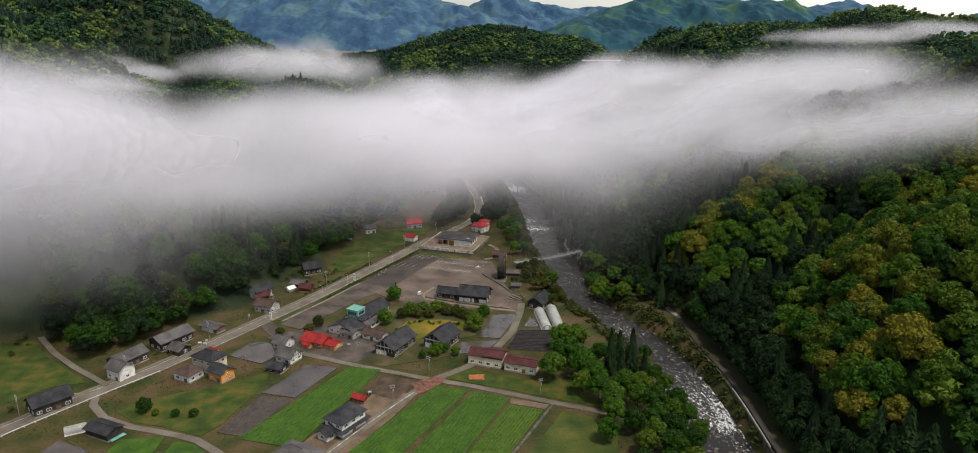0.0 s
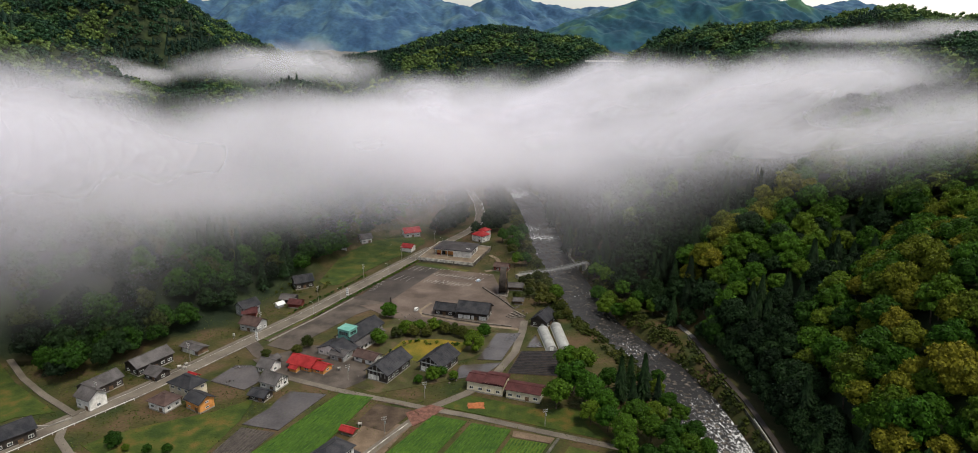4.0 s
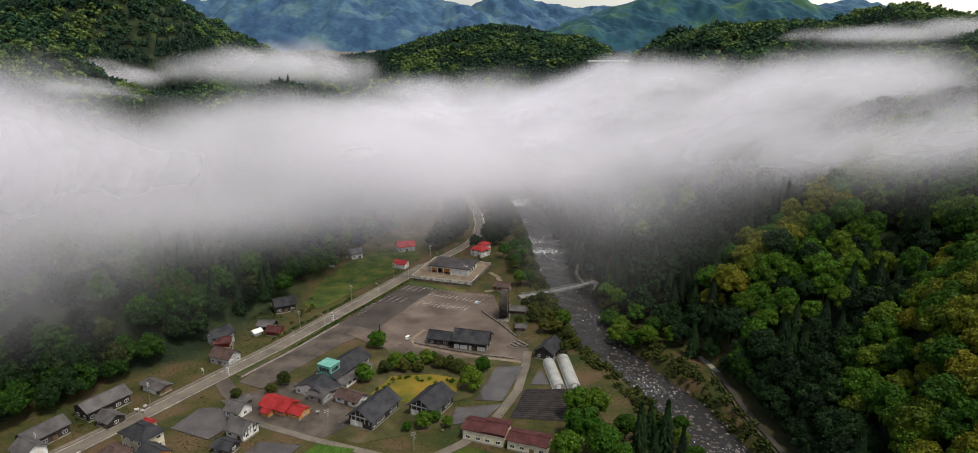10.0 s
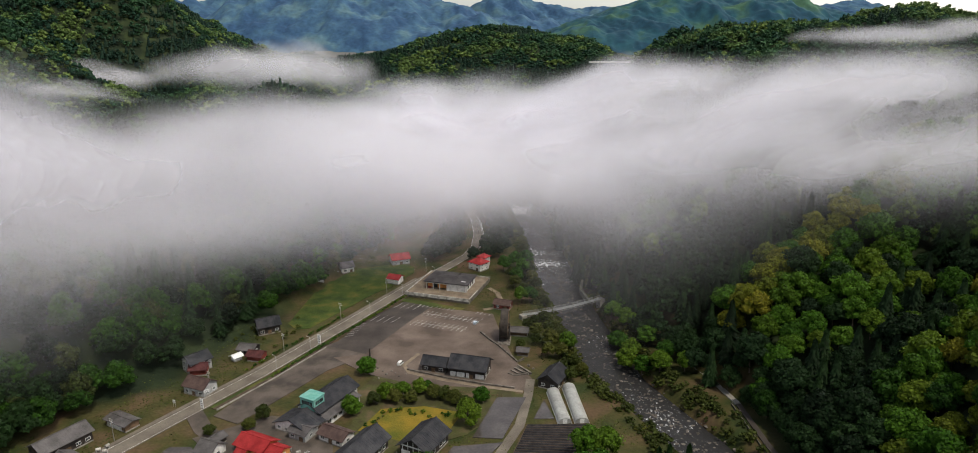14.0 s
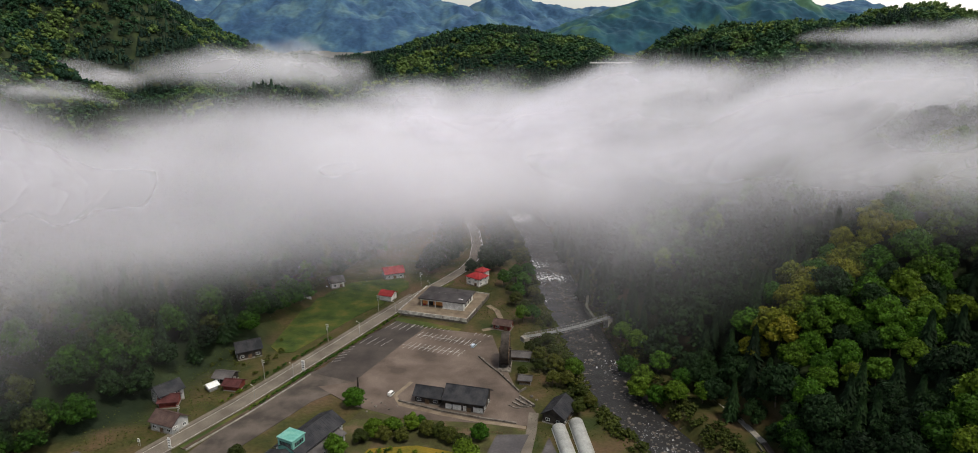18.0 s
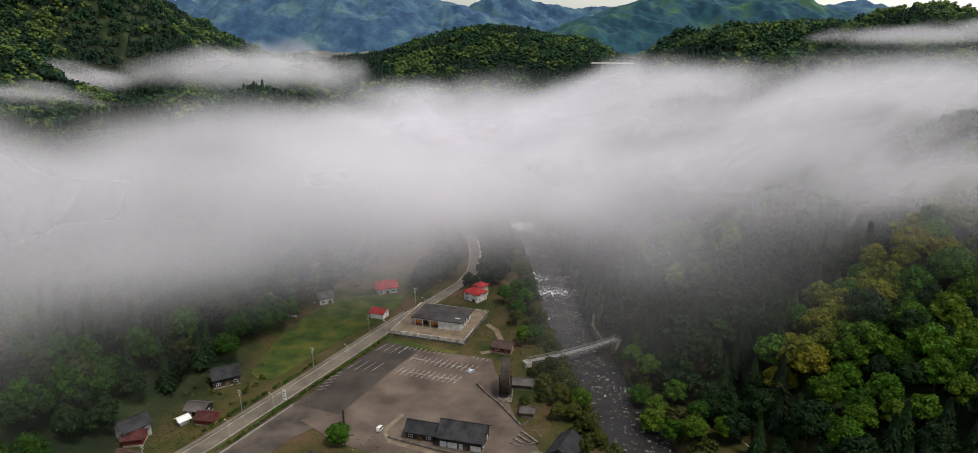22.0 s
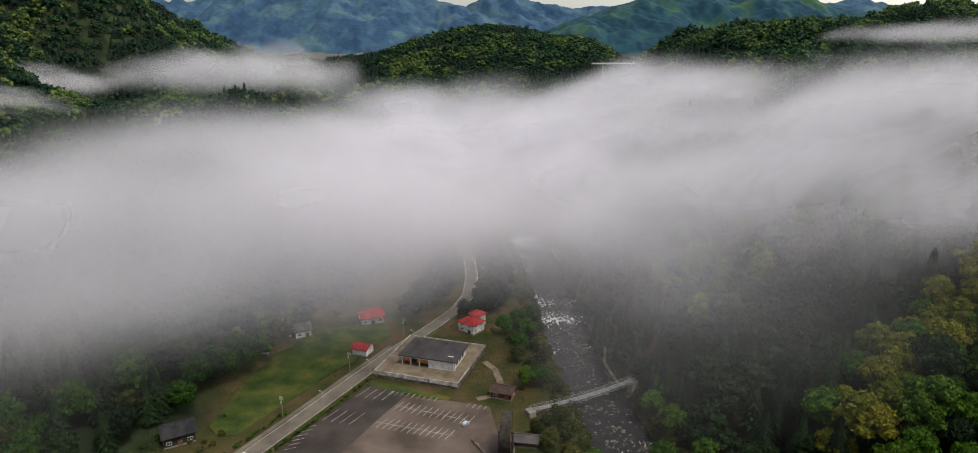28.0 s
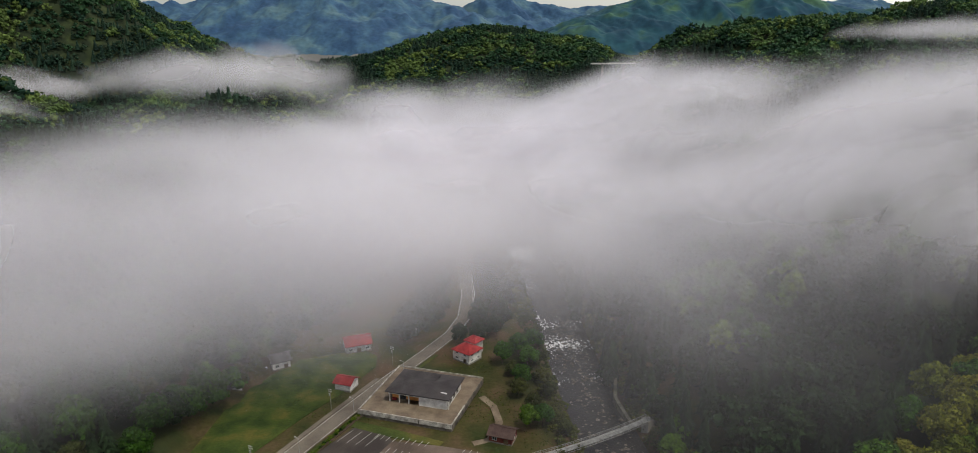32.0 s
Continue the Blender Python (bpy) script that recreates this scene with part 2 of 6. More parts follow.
# rises and hollows of the nearer hills: middle, half widths, height
KNOLLS = ((-640, 1360, 150, 170, 110), (-570, 1600, 130, 150, 48), (-600, 1810, 120, 120, 14), (-600, 1000, 100, 60, 36), (-510, 1130, 110, 110, -45), (-430, 1200, 50, 50, 18),
          (-240, 870, 75, 75, 38), (-400, 830, 140, 130, -34), (490, 880, 110, 110, -26), (700, 1330, 260, 160, 45))
SPUR_A = ((112, 372), (138, 396), (158, 406), (178, 409), (192, 413), (215, 432), (250, 470))
SPUR_B = ((130, 225), (160, 262), (180, 285), (240, 338), (300, 380))
GULLY = ((105, 330), (125, 300), (147, 318), (172, 335), (228, 400))


def to_line(x, y, pts):
    """Distance of places from a broken line in the plan."""
    best = np.full(np.shape(x), 1e9)
    for (x0, y0), (x1, y1) in zip(pts[:-1], pts[1:]):
        dx, dy = x1 - x0, y1 - y0
        u = np.clip(((x - x0) * dx + (y - y0) * dy) / (dx * dx + dy * dy), 0, 1)
        best = np.minimum(best, np.hypot(x - x0 - u * dx, y - y0 - u * dy))
    return best


def river_mid(y):
    return np.interp(y, *RIVER)


def land(x, y):
    x, y = np.broadcast_arrays(np.asarray(x, float), np.asarray(y, float))
    dr, dl = x - np.interp(y, *FOOT_R), np.interp(y, *FOOT_L) - x
    right, left = np.maximum(dr, 0), np.maximum(dl, 0)
    zr = 85 * (1 - np.exp(-right / 110)) + 0.09 * right + 0.05 * np.maximum(0, y - 600) * step(60, 320, right) * (1 - step(1500, 2200, y))
    zl = 60 * (1 - np.exp(-left / 80)) + 0.03 * left + 0.33 * np.maximum(0, left - 320)
    zl = zl + 60 * step(1150, 1500, y) * step(220, 420, left)
    zl = np.minimum(zl, 230 + 0.02 * left)
    zr = np.where(zr > 105, 105 + 38 * (1 - np.exp(-(zr - 105) / 38)), zr) * (1 - 0.65 * step(1330, 1620, y) * (1 - 0.6 * step(620, 860, x)))
    zl = zl * (1 - 0.6 * step(1600, 2300, y) * (1 - step(500, 800, left))) * (1 - step(2100, 2600, y))
    ridge = (fbm(x / 95 + y / 260, y / 120, 3) - 0.47) * 62 * step(8, 90, np.maximum(dr, dl))
    z = zr + zl + ridge
    for hx, hy, sx, sy, h in HILLS:
        z = z + h * np.exp(-(((x - hx) / sx) ** 2) - ((y - hy) / sy) ** 2) * step(1300, 1700, y) * (1 - step(320, 520, x) * (hx < 100))
    for hx, hy, sx, sy, h in KNOLLS:
        z = z + h * np.exp(-(((x - hx) / sx) ** 2) - ((y - hy) / sy) ** 2)
    inland = step(4, 30, dr)
    z = z + inland * (6 * np.exp(-((to_line(x, y, SPUR_A) / 16) ** 2)) + 4 * np.exp(-((to_line(x, y, SPUR_B) / 24) ** 2)) - 8 * np.exp(-((to_line(x, y, GULLY) / 20) ** 2)))
    z = z + 0.02 * np.maximum(0, y - 1000) * (1 - step(2200, 3000, y))
    off = np.abs(x - river_mid(y))
    half = np.interp(y, *RIVER_HALF)
    z = z - 7.0 * (1 - step(0.0, 8.0, off - half)) * (1 - step(1000, 1300, y))
    return z - 0.15 + 0.25 * (vnoise(x / 9, y / 9, 5) - 0.5)


# ---- ground, river, far mountains ----
def spaced(spans):
    out = [spans[0][0]]
    for a, b, s in spans:
        n = max(1, round((b - a) / s))
        out += [a + (b - a) * (i + 1) / n for i in range(n)]
    return np.array(out)


gx = spaced([(-3600, -900, 60), (-900, -340, 16), (-340, 20, 5), (20, 140, 2.0), (140, 400, 5), (400, 1000, 15), (1000, 3600, 60)])
gy = spaced([(-320, 120, 15), (120, 620, 4), (620, 1100, 8), (1100, 2700, 18), (2700, 4900, 80)])
GX, GY = np.meshgrid(gx, gy)
GZ = land(GX, GY)
GROUND = surface("valley_ground", (0.024, 0.036, 0.006), (0.092, 0.058, 0.030), 0.95, 0.06, 0.7, 0.8, c=(0.056, 0.049, 0.013))
nx, ny = len(gx), len(gy)
idx = np.arange(nx * ny).reshape(ny, nx)
quads = np.stack([idx[:-1, :-1], idx[:-1, 1:], idx[1:, 1:], idx[1:, :-1]], -1).reshape(-1, 4)
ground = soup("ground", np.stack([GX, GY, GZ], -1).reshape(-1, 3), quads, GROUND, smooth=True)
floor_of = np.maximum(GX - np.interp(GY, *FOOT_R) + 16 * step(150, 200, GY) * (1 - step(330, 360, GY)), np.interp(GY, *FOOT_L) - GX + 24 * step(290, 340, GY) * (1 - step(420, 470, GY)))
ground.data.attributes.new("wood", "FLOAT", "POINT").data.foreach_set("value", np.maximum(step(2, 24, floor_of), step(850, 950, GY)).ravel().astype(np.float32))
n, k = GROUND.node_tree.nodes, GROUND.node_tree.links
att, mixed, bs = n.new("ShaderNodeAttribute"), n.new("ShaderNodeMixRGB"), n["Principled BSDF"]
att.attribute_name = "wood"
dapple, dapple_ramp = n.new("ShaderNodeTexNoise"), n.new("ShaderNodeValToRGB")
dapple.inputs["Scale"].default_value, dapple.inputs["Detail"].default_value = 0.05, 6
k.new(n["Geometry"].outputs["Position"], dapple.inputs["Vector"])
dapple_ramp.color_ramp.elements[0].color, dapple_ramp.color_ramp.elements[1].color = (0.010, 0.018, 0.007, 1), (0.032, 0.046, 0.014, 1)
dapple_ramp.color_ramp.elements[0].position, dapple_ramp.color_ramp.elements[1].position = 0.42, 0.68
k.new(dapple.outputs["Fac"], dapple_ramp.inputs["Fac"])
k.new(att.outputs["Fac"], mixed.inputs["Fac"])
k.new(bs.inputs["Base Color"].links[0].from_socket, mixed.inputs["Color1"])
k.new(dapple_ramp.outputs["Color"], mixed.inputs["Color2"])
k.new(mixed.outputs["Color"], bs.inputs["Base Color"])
tagged(ground, "grassy valley floor rising into wooded slopes", "ground", kind="structure")

# river: a rippled sheet with broken white water on the rapids
WATER, n, k, bs = nodes_of("river_water")
geo, mp = n.new("ShaderNodeNewGeometry"), n.new("ShaderNodeMapping")
mp.inputs["Scale"].default_value = (1.0, 0.55, 1.0)
k.new(geo.outputs["Position"], mp.inputs["Vector"])
rap, foam, fine = (n.new("ShaderNodeTexNoise") for _ in range(3))
for t, s, d in ((rap, 0.03, 2), (foam, 0.9, 7), (fine, 1.6, 4)):
    t.inputs["Scale"].default_value, t.inputs["Detail"].default_value = s, d
    k.new(mp.outputs["Vector"], t.inputs["Vector"])
foam.inputs["Roughness"].default_value = 0.7
su = n.new("ShaderNodeMath")
su.operation = "MULTIPLY_ADD"
su.inputs[1].default_value = 0.5
k.new(rap.outputs["Fac"], su.inputs[0])
k.new(foam.outputs["Fac"], su.inputs[2])
white, more = n.new("ShaderNodeAttribute"), n.new("ShaderNodeMath")
white.attribute_name = "rapids"
more.operation = "MULTIPLY_ADD"
more.inputs[1].default_value = 0.15
k.new(white.outputs["Fac"], more.inputs[0])
k.new(su.outputs[0], more.inputs[2])
fr = n.new("ShaderNodeValToRGB")
fr.color_ramp.elements[0].position, fr.color_ramp.elements[1].position = 0.445, 0.49
fr.color_ramp.elements[0].color, fr.color_ramp.elements[1].color = (0.026, 0.025, 0.025, 1), (0.76, 0.76, 0.76, 1)
sc = n.new("ShaderNodeMath")
sc.operation = "MULTIPLY"
sc.inputs[1].default_value = 0.5
k.new(more.outputs[0], sc.inputs[0])
k.new(sc.outputs[0], fr.inputs["Fac"])
k.new(fr.outputs["Color"], bs.inputs["Base Color"])
bs.inputs["Roughness"].default_value = 0.3
bs.inputs["Specular IOR Level"].default_value = 0.12
bp = n.new("ShaderNodeBump")
bp.inputs["Strength"].default_value, bp.inputs["Distance"].default_value = 0.4, 0.4
k.new(fine.outputs["Fac"], bp.inputs["Height"])
k.new(bp.outputs["Normal"], bs.inputs["Normal"])
ry = np.arange(-290, 1000, 1.8)
ru = np.linspace(-1.25, 1.25, 21)
RU, RY = np.meshgrid(ru, ry)
RX = river_mid(RY) + RU * np.interp(RY, *RIVER_HALF)
RZ = -5.2 + 0.5 * (fbm(RX / 3, RY / 4, 9) - 0.47) + 0.9 * (fbm(RX / 14, RY / 9, 19) - 0.47) * step(0.45, 0.6, vnoise(RY / 40, RY * 0, 2))
ri = np.arange(RX.size).reshape(RX.shape)
river = soup("river", np.stack([RX, RY, RZ], -1).reshape(-1, 3), np.stack([ri[:-1, :-1], ri[:-1, 1:], ri[1:, 1:], ri[1:, :-1]], -1).reshape(-1, 4), WATER, smooth=True)
RAPIDS = ((190, 26, 1.0), (250, 22, 0.8), (345, 14, 0.5), (420, 8, 0.3), (505, 7, 0.4), (543, 8, 0.9), (572, 12, 1.0), (640, 16, 0.45), (700, 30, 0.5), (780, 40, 0.45))
white_water = sum(h * np.exp(-(((RY - m) / w) ** 2)) for m, w, h in RAPIDS) * (0.55 + 0.9 * vnoise(RX / 5, RY / 9, 47))
river.data.attributes.new("rapids", "FLOAT", "POINT").data.foreach_set("value", np.clip(white_water, 0, 1).ravel().astype(np.float32))
tagged(river, "fast grey river with white rapids between wooded banks", "river", kind="structure")

# far mountains, over three kilometres off; distance haze is painted into their blues
HAZE_BLUE = surface("haze_tinted_blue_mountain", (0.026, 0.066, 0.135), (0.078, 0.145, 0.180), 1.0, 0.008, 0.05, 0.9, c=(0.044, 0.102, 0.172), edge=(0.40, 0.66))
HAZE_GREEN = surface("haze_tinted_green_mountain", (0.010, 0.045, 0.075), (0.050, 0.115, 0.070), 1.0, 0.008, 0.05, 0.9, c=(0.018, 0.070, 0.095), edge=(0.40, 0.66))


def mountain(name, y0, depth, x0, x1, peaks, base, mat, seed, label):
    xs, ys = np.linspace(x0, x1, 340), np.linspace(y0, y0 + depth, 90)
    X, Y = np.meshgrid(xs, ys)
    crest = np.interp(X, [p[0] for p in peaks], [p[1] for p in peaks])
    u = (Y - y0) / depth
    ribs = (fbm(X / 170 + u * 1.3, Y / 260, seed, 5) - 0.47)
    Z = base + (crest - base) * np.sin(np.pi * np.clip(u, 0, 1) * 0.62 / 0.62 * 0.5) ** 0.9 + ribs * 150 * np.sin(np.pi * u) + (fbm(X / 60, Y / 90, seed + 5, 5) - 0.47) * 34 - np.abs(fbm(X / 210 + 0.2 * u, Y / 420, seed + 9) - 0.47) * 130 * np.sin(np.pi * u) + 20 * np.sin(np.pi * u)
    ii = np.arange(X.size).reshape(X.shape)
    ob = soup(name, np.stack([X, Y, Z], -1).reshape(-1, 3), np.stack([ii[:-1, :-1], ii[:-1, 1:], ii[1:, 1:], ii[1:, :-1]], -1).reshape(-1, 4), mat, smooth=True)
    return tagged(ob, label, "mountain", kind="structure")


mountain("backdrop_mountain", 3500, 1000, -2300, 700, ((-2300, 330), (-1700, 352), (-1250, 432), (-900, 450), (-500, 420), (-120, 330), (100, 255), (700, 180)), 80, HAZE_BLUE, 31, "blue hazy forested mountain on the horizon")
mountain("backdrop_peak", 4400, 400, -200, 2900, ((-200, 300), (40, 400), (200, 455), (330, 380), (620, 330), (800, 350), (1500, 330), (2200, 345), (2500, 400), (2900, 300)), 100, HAZE_BLUE, 37, "pale blue peak behind nearer ridges")
mountain("backdrop_ridge", 2650, 500, 250, 2400, ((250, 170), (480, 235), (640, 300), (800, 345), (1000, 318), (1250, 292), (1500, 262), (1900, 235), (2400, 215)), 90, HAZE_GREEN, 41, "blue-green forested ridge across the valley")


# ---- roads, yards and fields: slabs that lie on the ground ----
def strip(name, pts, width, z, mat, label, category="road", thick=0.3, kind="structure"):
    v, f = [], []
    P = [Vector((*p, 0)) for p in pts]
    for i, p in enumerate(P):
        d = (P[min(i + 1, len(P) - 1)] - P[max(i - 1, 0)]).normalized()
        side = Vector((d.y, -d.x, 0)) * width / 2
        v += [p - side + Vector((0, 0, z)), p + side + Vector((0, 0, z)), p + side + Vector((0, 0, z - thick)), p - side + Vector((0, 0, z - thick))]
    for i in range(len(P) - 1):
        a, b = 4 * i, 4 * i + 4
        f += [(a, a + 1, b + 1, b), (a + 1, a + 2, b + 2, b + 1), (a + 3, a, b, b + 3)]
    f += [(0, 3, 2, 1), (4 * len(P) - 4, 4 * len(P) - 3, 4 * len(P) - 2, 4 * len(P) - 1)]
    return tagged(raw(name, v, f, mat), label, category, kind=kind)


def patch(name, pts, z, mat, label, category="field", thick=0.4):
    n = len(pts)
    v = [(x, y, z) for x, y in pts] + [(x, y, z - thick) for x, y in pts]
    f = [tuple(range(n))] + [(i, i + n, (i + 1) % n + n, (i + 1) % n) for i in range(n)]
    area = sum(pts[i][0] * pts[(i + 1) % n][1] - pts[(i + 1) % n][0] * pts[i][1] for i in range(n))
    if area < 0:
        f = [t[::-1] for t in f]
    return tagged(raw(name, v, f, mat), label, category, kind="structure")


def offset(pts, d):
    out, P = [], [Vector((*p, 0)) for p in pts]
    for i, p in enumerate(P):
        t = (P[min(i + 1, len(P) - 1)] - P[max(i - 1, 0)]).normalized()
        out.append((p.x + t.y * d, p.y - t.x * d))
    return out


def along(pts, gap, start=0.0):
    """Points and headings at even gaps along a line."""
    out, left = [], start
    for (x0, y0), (x1, y1) in zip(pts[:-1], pts[1:]):
        ln = math.hypot(x1 - x0, y1 - y0)
        while left <= ln:
            out.append((x0 + (x1 - x0) * left / ln, y0 + (y1 - y0) * left / ln, math.atan2(y1 - y0, x1 - x0)))
            left += gap
        left -= ln
    return out


MAIN = [(-205, 205), (-186, 237), (-168, 263), (-151, 286), (-134, 314), (-116, 345), (-100, 372), (-84, 403), (-68, 434), (-52, 466), (-36, 497), (-20, 525), (-9, 546), (-3, 568), (-1.5, 600), (-4, 640), (-12, 690), (-24, 745), (-30, 800)]
strip("main_road", MAIN, 7.6, 0.10, ROAD_GREY, "two-lane grey asphalt main road with white edge lines")
for side in (-3.3, 3.3):
    tagged(strip("edge_line", offset(MAIN, side), 0.2, 0.115, PAINT, "white painted edge line", "line", 0.012))
strip("sidewalk", offset(MAIN[:11], -5.0), 2.0, 0.2, ROAD_GREY, "raised concrete sidewalk beside the road", "sidewalk")
strip("verge_wall", offset(MAIN[5:12], 5.6), 1.6, 0.12, GRASS, "grassy roadside verge strip", "verge")
CROSS = [(-146, 296), (-128, 312), (-108, 306), (-88, 302), (-68, 293), (-49, 285.5), (-22, 275.5), (-3, 269.3), (21, 259.5), (53, 247), (66, 242)]
strip("farm_road", [(-118, 340), (-108, 326), (-92, 313), (-84, 304)], 7, 0.07, ASPHALT, "grey access road beside the houses")
strip("farm_road", CROSS[3:], 3.2, 0.08, ROAD_GREY, "narrow grey concrete farm road")
strip("farm_road", [(-66, 200), (-53, 226), (-38, 250), (-22, 275), (-6, 288), (6, 303), (17, 328), (22, 352), (24, 366)], 4.0, 0.09, ROAD_GREY, "narrow farm lane between the fields")
strip("farm_road", [(-275, 370), (-259, 353), (-238, 332), (-208, 301.8), (-189, 286.5), (-166, 270.5)], 2.8, 0.4, ROAD_GREY, "narrow concrete lane climbing to the hillside", thick=0.8)
strip("farm_road", [(-166, 262), (-163, 254), (-153, 244), (-139, 237.5), (-119, 231.8), (-109, 228), (-98, 220), (-85, 208)], 3.2, 0.07, ROAD_GREY, "narrow curved concrete lane")
MOSSY = surface("mossy_concrete", (0.045, 0.045, 0.030), (0.13, 0.12, 0.095), 0.95, 0.4, 3.0, 0.3)
strip("river_road", [(113, 130), (112.5, 220), (114, 252), (114, 280), (111, 313), (110.5, 344)], 2.4, 0.35, DARK_ASPHALT, "narrow riverside road under the forest", thick=1.2)
strip("river_road", [(110.5, 344), (106, 366), (98, 392)], 2.6, 0.36, CONCRETE, "pale end of the riverside track", thick=1.2)
strip("retaining_wall", [(110, 130), (109.6, 220), (111, 252), (111, 280), (108, 313), (107.6, 344)], 0.4, 0.7, MOSSY, "mossy retaining wall along the riverside road", "wall", 5.5)

# the car park and its yards
patch("car_park", [(-74, 400), (-55, 392), (-37, 432.4), (-28, 450), (-30, 453.5), (-44, 460), (-56, 441), (-66, 421)], 0.082, DARK_ASPHALT, "dark asphalt car park with white stall lines", "car park")
patch("gravel_yard", [(-70, 388), (-55, 392), (-37, 432.4), (-28, 450), (-10, 446.4), (8, 441), (12, 414), (18, 384), (25, 366), (22, 356), (-30, 362), (-52, 372)], 0.075, GRAVEL, "open brown gravel yard before the shops", "yard")
patch("grey_lot", [(-108, 336), (-96, 330), (-70, 375), (-54, 391), (-72, 406), (-84, 392)], 0.06, ASPHALT, "worn grey paved lot beside the road", "lot")
patch("shop_yard", [(-110, 320), (-92, 303), (-60, 292), (-52, 300), (-57, 330), (-84, 336)], 0.065, ASPHALT, "worn paved yard between shops", "yard")

patch("lower_yard", [(-70, 222), (-52, 215), (-36, 244), (-28, 262), (-45, 268), (-52, 250), (-63, 236)], 0.06, SOIL, "bare earth yard round a farmhouse", "yard")
# fields
patch("meadow", [(-103, 428), (-97, 421), (-90, 422), (-79, 443), (-66, 468), (-54, 487), (-43, 511), (-44, 522), (-52, 529), (-66, 524), (-80, 519), (-90, 503), (-99, 484), (-101, 458)], 0.05, surface("meadow_grass", (0.020, 0.042, 0.005), (0.092, 0.088, 0.014), 0.95, 0.10, 1.2, 0.8, c=(0.044, 0.068, 0.008)), "rough green meadow beside the road", "meadow")
LUSH = surface("lush_meadow_grass", (0.022, 0.042, 0.004), (0.115, 0.078, 0.016), 0.95, 0.13, 1.6, 0.7, c=(0.046, 0.068, 0.007), edge=(0.34, 0.68))
patch("meadow", [(-151, 249), (-146, 255), (-133, 263), (-111, 273), (-97, 284), (-97.5, 266), (-104, 238), (-109, 231), (-125, 237), (-140, 241)], 0.06, LUSH, "lush green meadow with rusty patches", "meadow")
patch("meadow", [(-258, 345), (-209, 298), (-176, 273), (-190, 269), (-203, 252), (-262, 252)], 0.06, LUSH, "green meadow below the hillside lane", "meadow")
patch("meadow", [(-17, 277), (20, 263.5), (52, 251), (40, 276), (24, 275), (-4, 286)], 0.06, LUSH, "grass before the long cream block", "meadow")
ROWS = surface("crop_row_leaves", (0.018, 0.055, 0.004), (0.060, 0.120, 0.009), 0.9, 0.5, 3.0, 0.6)
MUD_ROWS = surface("furrow_mud", (0.036, 0.030, 0.026), (0.075, 0.062, 0.053), 0.9, 0.4, 2.0, 0.5)


def field_rows(field, quad, gap, z, high, mat, seed):
    """Low uneven rows from the quad's first edge to its third."""
    a, b, c, d = (np.array(p, float) for p in quad)
    count = max(2, int(np.hypot(*(b - a)) / gap))
    g, vs, fs = np.random.default_rng(seed), [], []
    m = max(4, int(np.hypot(*(d - a)) / 1.6))
    across = (b - a) / np.hypot(*(b - a))
    for i in range(count):
        t = (i + 0.5) / count
        p, q = a + (b - a) * t, d + (c - d) * t
        mid = p + (q - p) * np.linspace(0.015, 0.985, m)[:, None] + across * g.uniform(-0.12, 0.12, (m, 1))
        w, h = gap * g.uniform(0.22, 0.34, (m, 1)), high * g.uniform(0.5, 1.3, m)
        o = 3 * m * i
        vs.append(np.concatenate([np.column_stack([mid - across * w, np.full(m, z)]), np.column_stack([mid + across * w, np.full(m, z)]), np.column_stack([mid, z + h])]))
        k_ = np.arange(m - 1)
        fs.append(np.concatenate([np.stack([o + k_, o + k_ + 1, o + 2 * m + k_ + 1, o + 2 * m + k_], -1), np.stack([o + m + k_ + 1, o + m + k_, o + 2 * m + k_, o + 2 * m + k_ + 1], -1)]))
    rows = soup("crop_rows" if mat is ROWS else "furrows", np.concatenate(vs), np.concatenate(fs), mat, field)
    rows["kind"] = "stuff"


for seed, (mat, lab, quad) in enumerate(((CROP, "bright green young crop field", [(-61.5, 288), (-46.3, 284.6), (-70, 222.8), (-94, 229)]),
                                         (CROP, "bright green young crop field", [(-19.5, 270), (-5.3, 265.6), (-29.2, 219), (-50, 219)]),
                                         (CROP, "bright green young crop field", [(-3.4, 264.4), (12.3, 259.3), (-6, 219), (-26, 219)]),
                                         (CROP_PALE, "pale yellow-green crop field", [(11.8, 253.5), (26, 249.5), (11, 219), (-4.6, 219)]))):
    field_rows(patch("crop_field", quad, 0.2, mat, lab), quad, 1.3, 0.19, 0.3, ROWS, seed)
patch("fallow_strip", [(13.2, 258.8), (29, 253.6), (27, 250), (12.5, 254.6)], 0.12, SOIL, "brown fallow strip at the field's head", "field")
strip("drain", [(30.4, 253.2), (12.6, 219.3), (6, 206)], 1.1, 0.32, MOSSY, "concrete drain between the fields", "drain", 0.6)
patch("crop_field", [(34, 248), (56, 240), (50, 214), (18, 218)], 0.15, GRASS, "rough green field beside the river trees")
quad = [(-95.2, 261.5), (-80.6, 257.8), (-92, 230.5), (-103.5, 233.5)]
field_rows(patch("ploughed_field", quad, 0.1, MUD, "wet grey ploughed paddy field"), quad, 1.5, 0.09, 0.16, MUD_ROWS, 21)
for quad in ([(-138.5, 228.5), (-121.8, 230), (-122.5, 216), (-140, 216)], [(-117.4, 227.6), (-108.5, 225), (-99, 216), (-118, 216)]):
    patch("crop_field", quad, 0.18, CROP, "bright green young crop plot beside the lane")
